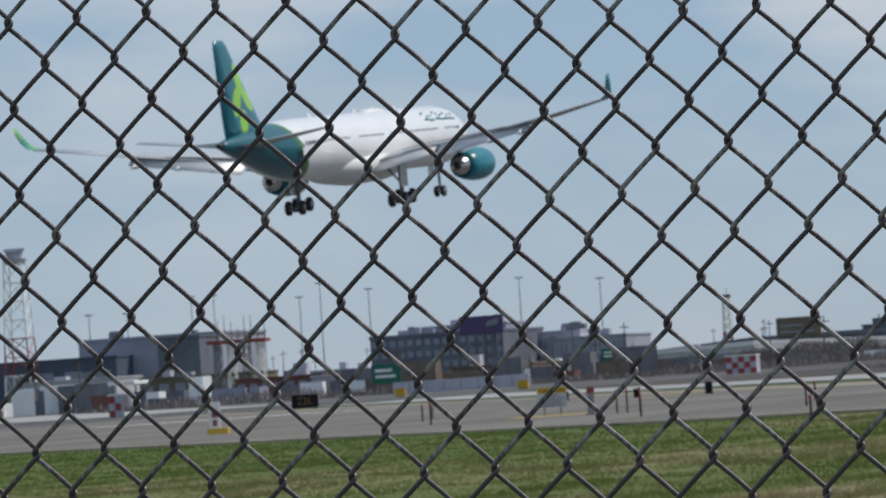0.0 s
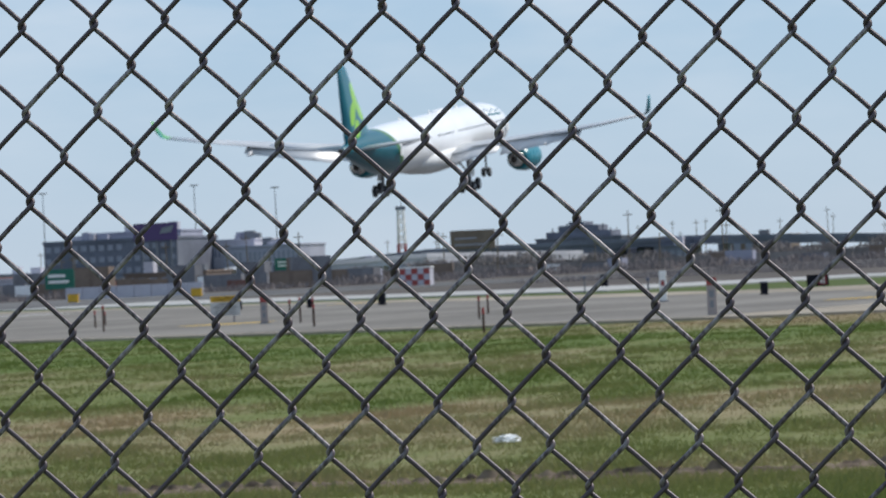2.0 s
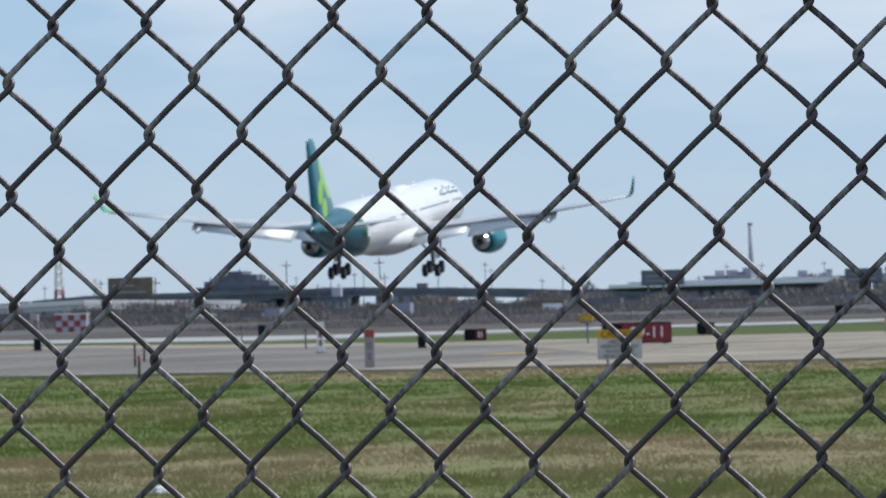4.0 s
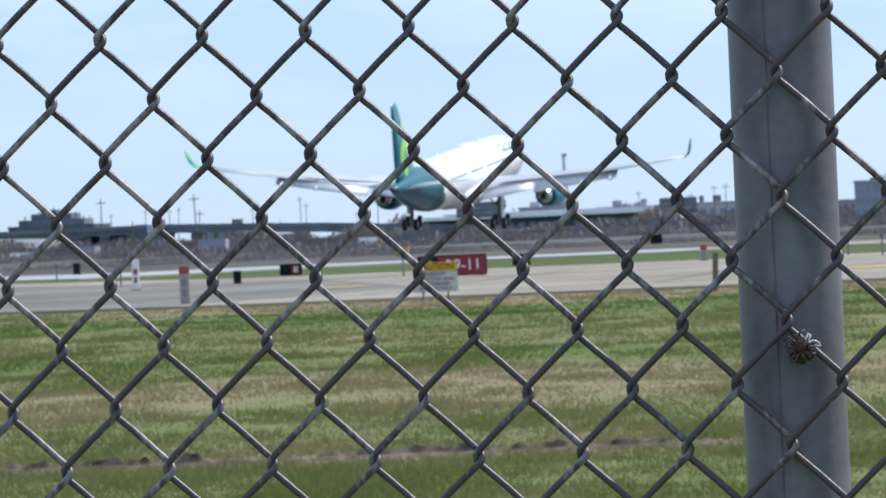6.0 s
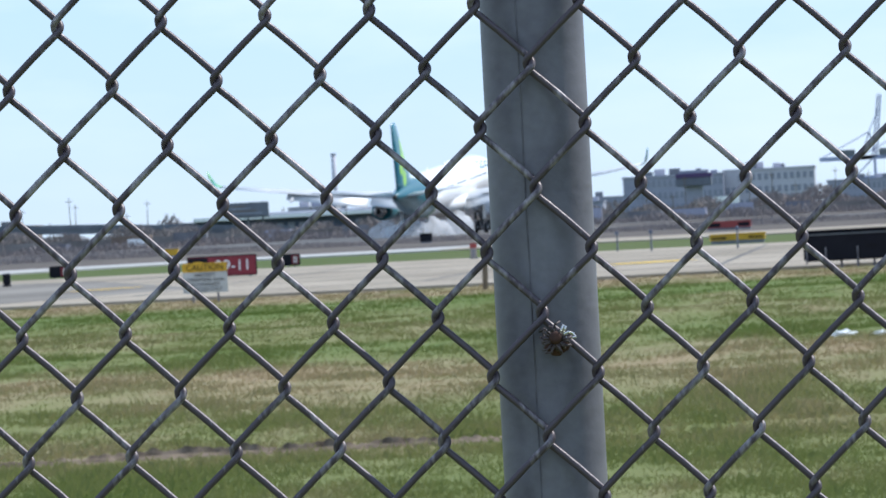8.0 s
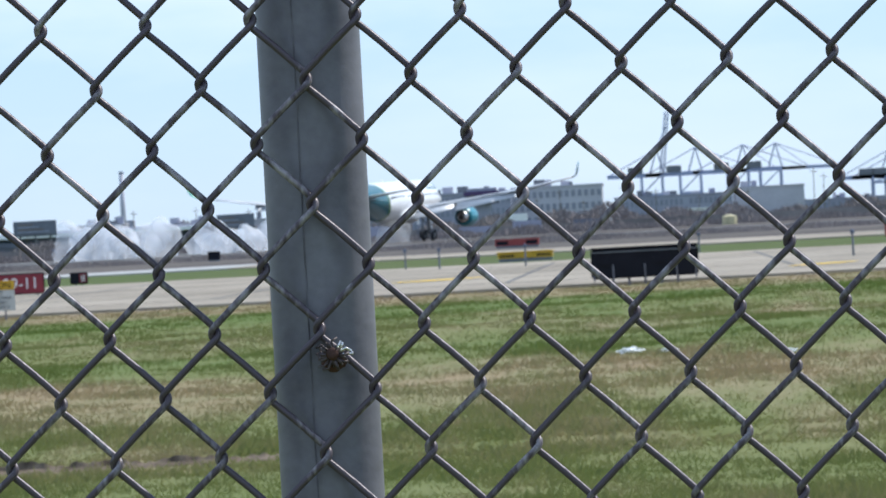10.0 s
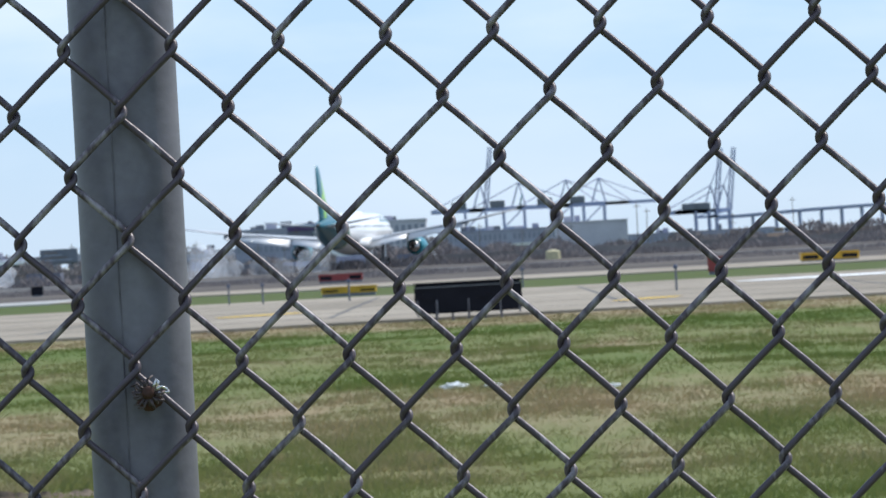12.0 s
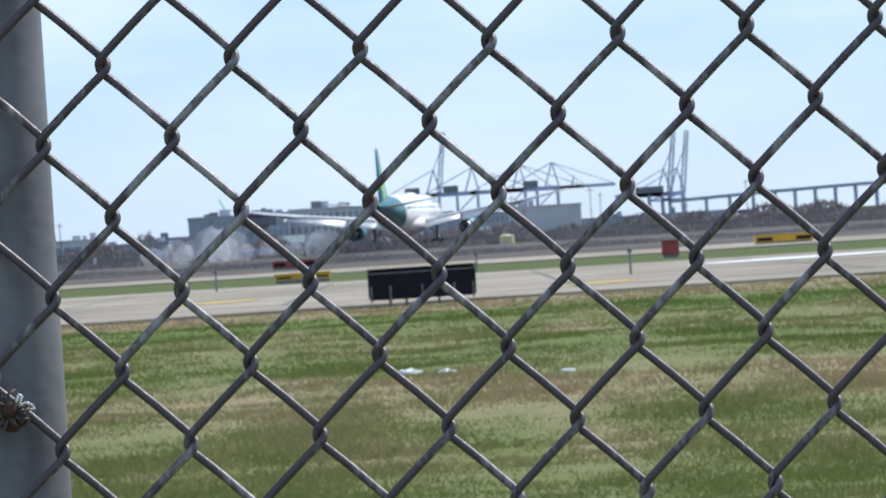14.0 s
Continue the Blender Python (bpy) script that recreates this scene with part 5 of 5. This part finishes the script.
part("shell", rod((0, 0, -0.2), (0, 0, 1.3), 1.2, 1.2, 18), CREAM, tank)
part("dome", rod((0, 0, 1.3), (0, 0, 1.6), 1.2, 0.3, 18), CREAM, tank)
elevated_road([(58, 1400, 0.4), (72, 1410, 1.7), (98, 1450, 2.3), (150, 1500, 1.4)], 12, BROWNWALL, "pale earth ramp with a road deck")


def quay_crane(x, y, label, boom_up, h=31):
    """A ship-to-shore crane: portal legs, girder, apex frame and boom."""
    c = thing("quay_crane", label, "crane", "port cranes", pose(x, y, 0))
    for sx in (-7, 7):
        part("leg", rod((sx, 0, -1), (sx, 0, h), 1.0, 0.9, 5), HAZEBLUE, c)
        part("leg", rod((sx, 18, -1), (sx, 18, h), 1.0, 0.9, 5), HAZEBLUE, c)
    part("sill_beam", box(-8, 8, -0.8, 0.8, 5, 6.5), HAZEBLUE, c)
    part("portal_beam", box(-8, 8, -0.8, 0.8, 17, 18.6), HAZEBLUE, c)
    part("brace", rod((-7, 0, 18), (7, 0, h), 0.5, 0.5, 5), HAZEBLUE, c)
    part("girder", box(-30, 8, 7, 10, h - 1.6, h + 1.2), HAZEBLUE, c, "long trolley girder")
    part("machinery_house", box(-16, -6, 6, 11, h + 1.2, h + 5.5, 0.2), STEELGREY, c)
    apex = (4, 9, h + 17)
    part("apex_leg", rod((8, 9, h + 1), apex, 0.6, 0.5, 5), HAZEBLUE, c)
    part("apex_leg", rod((-1, 9, h + 1), apex, 0.6, 0.5, 5), HAZEBLUE, c)
    part("stay", rod(apex, (-28, 9, h + 1), 0.32, 0.32, 4), HAZEBLUE, c)
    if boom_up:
        part("boom", lattice(bmesh.new(), 0, 0, 0, 42, 3.2, 2.4, 8, 0.45), HAZEBLUE, c, "boom raised steeply").matrix_basis = pose(7, 9, h, 0, 7, 0)
        part("stay", rod(apex, (11, 9, h + 32), 0.32, 0.32, 4), HAZEBLUE, c)
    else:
        part("boom", box(8, 46, 7.4, 9.6, h - 1.4, h + 0.8), HAZEBLUE, c, "boom lowered level")
        part("stay", rod(apex, (44, 9, h + 1), 0.32, 0.32, 4), HAZEBLUE, c)
        part("stay", rod(apex, (25, 9, h + 1), 0.32, 0.32, 4), HAZEBLUE, c)
    return c


for x, up in ((-2, True), (24, False), (56, False), (78, False)):
    quay_crane(x, 3800, "far blue-grey port crane, boom raised" if up else "far blue-grey port crane, boom lowered", up)
for x in (154, 163):
    quay_crane(x, 3820, "far blue-grey port crane, boom raised", True, 22)
stack = thing("container_stack", "long low blue-grey container stack at the port", "containers", m=pose(75, 3780, 0))
for k in range(16):
    for r in range(3):
        part("container", box(-60 + k * 12.6, -48 + k * 12.6, 0, 6, r * 2.65, r * 2.65 + 2.55, 0.05), (HAZESLATE, BLUEWALL, BROWNWALL, HAZEBLUE)[(k * 3 + r * 2) % 4], stack)
# the deck's pale blue holds the haze of its distance
elevated_road([(165, 3900, 17.2), (230, 3900, 19.5), (300, 3900, 21.0), (420, 3900, 20.0)], 16, HAZEBLUE, "far grey bridge deck on piers")
for k in range(62):
    utility_pole(-520 + k * 10 + random.uniform(-5, 5), random.uniform(1500, 1900), random.uniform(7, 14))


def brush(name, rows, seed, label):
    """Bare spring brush: upright twigs and thin sprays along a line, of uneven height."""
    rnd = np.random.default_rng(seed)
    vs = []
    for x0, y0, x1, y1, h, n in rows:
        f = rnd.random(n)
        x, y = x0 + (x1 - x0) * f + rnd.normal(0, 1.5, n), y0 + (y1 - y0) * f + rnd.normal(0, 8, n)
        lump = 0.45 + 0.55 * np.abs(np.sin(x * 0.11 + seed) * np.sin(x * 0.041 + 2)) + 0.2 * np.sin(x * 0.5)
        base = rnd.random(n) ** 1.3 * h * lump
        n_small = 0.6 if h > 2 else 1.0
        ln, wd = h * n_small * (0.15 + 0.25 * rnd.random(n)), h * n_small * (0.035 + 0.06 * rnd.random(n))
        lean = rnd.normal(0, 0.5, n)
        a = rnd.random(n) * math.pi
        p0 = np.stack([x - wd * np.cos(a), y - wd * np.sin(a), base - 0.3], 1)
        p1 = np.stack([x + wd * np.cos(a), y + wd * np.sin(a), base - 0.3 + wd], 1)
        p2 = np.stack([x + lean * ln, y, base + ln], 1)
        vs.append(np.stack([p0, p1, p2], 1).reshape(-1, 3))
    v = np.concatenate(vs)
    me = bpy.data.meshes.new(name)
    me.from_pydata(v.tolist(), [], np.arange(len(v)).reshape(-1, 3).tolist())
    me.materials.append(TWIGS)
    return tagged(new(name, me), label, "brush", kind="stuff")


brush("bare_brush", ((-330, 1120, -240, 1150, 3.6, 16000), (-250, 1200, -130, 1220, 4.2, 22000), (-140, 1250, 10, 1200, 4.6, 24000), (0, 1150, 130, 1100, 4.0, 18000), (-190, 900, -20, 940, 1.7, 12000), (-30, 940, 110, 920, 1.6, 11000), (-260, 760, -170, 820, 1.5, 7000), (-290, 1480, -310, 1490, 6.5, 2500), (-240, 1900, -60, 1900, 8, 9000), (-98, 500, 75, 480, 0.5, 22000), (-110, 590, 80, 570, 0.55, 20000), (-120, 680, -85, 680, 0.6, 4000)), 3, "grey-brown leafless brush beyond the airfield")


def perimeter_fence(rows):
    f = thing("perimeter_fence", "long perimeter fence beyond the runway, coloured hazy grey-brown", "fence")
    for x0, y0, x1, y1, h in rows:
        n = 16
        for k in range(n):
            a, b = k / n, (k + 0.96) / n
            part("panel", add_rings(bmesh.new(), [[(x0 + (x1 - x0) * q, y0 + (y1 - y0) * q + d, z) for q, z in ((a, -0.1), (b, -0.1), (b, h), (a, h))] for d in (0, 0.15)]), CHAINMESH, f)
    return f


perimeter_fence(((-260, 1060, -120, 1060, 2.0), (-120, 1060, 40, 1040, 1.7), (40, 1040, 160, 1000, 1.7)))
rnd = random.Random(8)
for k in range(34):
    x = -330 + k * 9.6 + rnd.uniform(-3, 3)
    y = 860 + rnd.uniform(-30, 60) if x < -250 else 1000 + rnd.uniform(-20, 40)
    w, h = rnd.uniform(1.2, 3.6), rnd.uniform(1.4, 3.0)
    mt = rnd.choice((CARGOGREY, BROWNWALL, HAZESLATE, WHITEPAINT, HAZEDARKWALL, CARGOGREY))
    word = {CARGOGREY: "mid grey", BROWNWALL: "rust-brown", HAZESLATE: "slate-grey", WHITEPAINT: "white", HAZEDARKWALL: "dark"}[mt]
    con = thing("freight_container", word + " freight container standing by the perimeter", "container", "freight containers", pose(x, y, 0, 0, 0, rnd.uniform(-20, 20)))
    part("body", box(-w, w, 0, 2.4, 0.05, h, 0.05), mt, con)
    part("door", box(-w * 0.9, -w * 0.1, -0.06, 0.0, 0.2, h - 0.2, 0.02), mt, con)
    part("door", box(w * 0.1, w * 0.9, -0.06, 0.0, 0.2, h - 0.2, 0.02), mt, con)

for k in range(84):
    y = rnd.uniform(800, 1010)
    x = y * math.tan(radians(rnd.uniform(-20.0, -12.8)))
    w, h = rnd.uniform(1.0, 3.2), rnd.choice((1.6, 2.4, 2.6, 2.6, 2.6, 4.6))
    mt, word = rnd.choice(((HAZESLATE, "slate-grey"), (BROWNWALL, "rust-brown"), (CARGOGREY, "mid grey"), (WHITEPAINT, "white"), (HAZEDARKWALL, "dark"), (CARGOGREY, "mid grey"), (OXIDE, "red oxide"), (CARGOGREY, "mid grey"), (BROWNWALL, "rust-brown")))
    con = thing("freight_container", word + " freight container standing in the cargo yard", "container", "freight containers", pose(x, y, 0, 0, 0, rnd.uniform(-25, 25)))
    part("body", box(-w, w, 0, 2.4, 0.05, h, 0.05), mt, con)
    part("door", box(-w * 0.9, -w * 0.1, -0.06, 0.0, 0.2, h - 0.2, 0.02), mt, con)
    part("door", box(w * 0.1, w * 0.9, -0.06, 0.0, 0.2, h - 0.2, 0.02), mt, con)
for k in range(26):
    y = rnd.uniform(900, 1400)
    utility_pole(y * math.tan(radians(rnd.uniform(-19.5, -9))), y, rnd.uniform(6, 12))
TOUCH = puff("tyre_smoke", "white tyre smoke drifting where the wheels touched", (10, 8, 0.9), 22, 2.5, SMOKE, 5, pose(-72, 745, -16))
TRAIL = puff("tyre_smoke", "thin white smoke trailing behind the wheels", (9, 8, 0.6), 16, 2.0, SMOKE, 6, pose(-72, 740, -16))
DUST = puff("dust_cloud", "pale dust and spray blown behind the engines", (26, 8, 0.5), 12, 2.6, SPRAY, 7, pose(-45, 870, -24))


# ---- turf blades ----
def turf_blades():
    """Short upright blades over the near field, thinning out with distance."""
    rnd = np.random.default_rng(2)
    n = 300000
    u = rnd.random(n)
    y = 25 * (190 / 25) ** (u ** 0.95)
    az = np.radians(-20.8 + 29.5 * rnd.random(n))
    x = y * np.tan(az)
    edge = np.interp(x, [-75, -52, -36, -22, -8, 30], [190, 165, 148, 138, 136, 139])
    clump = np.array([noise.noise((a * 0.55, b * 0.3, 5)) + 0.6 * noise.noise((a * 1.9, b * 1.1, 2)) for a, b in zip(x, y)])
    keep = (y < edge) & (rnd.random(n) < 0.76 + 0.5 * clump)
    keep &= ~((np.abs(y - 39 - 0.8 * np.sin(x * 0.22)) < 0.7) & (x > -16) & (x < 2) & (rnd.random(n) < 0.8))
    x, y, clump = x[keep], y[keep], clump[keep]
    n = len(x)
    z = np.array([0.16 * max(0, 1 - abs(b - 75) / 58) * noise.noise((a * 0.16, b * 0.10, 3)) for a, b in zip(x, y)]) - 0.04
    vs = []
    for k in range(3):
        bx, by = x + rnd.normal(0, 0.05, n), y + rnd.normal(0, 0.05, n)
        h = (0.028 + 0.036 * rnd.random(n)) * (1 + 0.7 * np.clip(clump, -0.6, 1.2)) * np.where(rnd.random(n) < 0.05, 1.8, 1.0)
        w = 0.0035 + 0.00012 * y * (0.6 + 0.8 * rnd.random(n))
        lx, ly = rnd.normal(0, 0.05, n), rnd.normal(0, 0.05, n)
        vs.append(np.stack([np.stack([bx - w, by, z], 1), np.stack([bx + w, by, z], 1), np.stack([bx + lx, by + ly, z + h], 1)], 1).reshape(-1, 3))
    v = np.concatenate(vs).astype(np.float32)
    m = len(v) // 3
    me = bpy.data.meshes.new("turf_blades")
    me.vertices.add(len(v))
    me.vertices.foreach_set("co", v.ravel())
    me.loops.add(len(v))
    me.loops.foreach_set("vertex_index", np.arange(len(v), dtype=np.int32))
    me.polygons.add(m)
    me.polygons.foreach_set("loop_start", np.arange(0, len(v), 3, dtype=np.int32))
    me.update(calc_edges=True)
    me.validate()
    me.materials.append(BLADES)
    return tagged(new("grass", me), "short mixed green and straw grass blades", "grass", kind="stuff")


turf_blades()


# ---- what moves ----
def fly(t, x, y, z, heading, pitch, bank):
    return (t, pose(x, y, z, pitch, bank, -heading))


def motions():
    walk(JET, [
        fly(0, -150.7, 517.8, 18.4, 4.9, 3.1, -0.4), fly(0.5, -147.3, 548.5, 16.3, 5.1, 3.0, -0.5), fly(1, -144.3, 581.4, 14.3, 5.1, 3.7, -0.3), fly(1.5, -141.8, 611.3, 12.3, 5.0, 4.0, -0.1),
        fly(2, -139.5, 646.2, 10.6, 4.9, 4.5, 0.2), fly(2.5, -127.0, 633.1, 9.0, 5.0, 4.4, 0.1), fly(3, -109.2, 587.3, 7.5, 5.3, 4.4, -0.4), fly(3.5, -105.1, 611.0, 6.6, 5.4, 4.7, -0.2),
        fly(4, -98.2, 611.1, 5.1, 5.3, 4.6, 0.1), fly(5.2, -85, 646, 3.2, 5.8, 4.8, 0.8), fly(6.5, -70.9, 681.6, 1.6, 6.4, 4.9, 1.4),
        fly(7, -67.3, 716, 1.0, 6.7, 4.4, 1.2), fly(7.5, -62.2, 735, 0.3, 6.8, 4.4, 0.8), fly(8, -57.8, 765, 0.08, 6.9, 3.8, 0.0), fly(8.5, -53.3, 786, 0.08, 6.9, 3.4, 0.0), fly(9, -49.3, 812, 0.08, 7.2, 2.6, 0.0), fly(10.2, -38, 868, 0.08, 7.5, 0.4, 0.0), fly(11.5, -26, 920, 0.08, 7.9, 0.0, 0.0),
        fly(12.5, -16.6, 945, 0.08, 8.1, 0.0, 0.0), fly(14, -4.6, 958, 0.08, 7.6, 0.0, 0.0)])
    walk(TOUCH, [(0, pose(-64, 735, -18)), (7.7, pose(-64, 735, -18)), (8.2, pose(-60, 745, 0)), (9.2, pose(-66, 752, 0.2)), (11.3, pose(-84, 765, 1.0)), (14, pose(-118, 790, 2))])
    walk(TRAIL, [(0, pose(-62, 738, -18)), (7.6, pose(-62, 738, -18)), (8.0, pose(-59, 748, -1)), (9.2, pose(-55, 775, 0.1)), (11.3, pose(-72, 800, 0.8)), (14, pose(-100, 830, 1.5))])
    walk(DUST, [(0, pose(-52, 800, -30)), (8.6, pose(-52, 800, -30)), (9.6, pose(-52, 830, -1)), (11.3, pose(-42, 880, 0)), (12.5, pose(-36, 905, 0.5)), (14, pose(-30, 925, 0.5))])


motions()
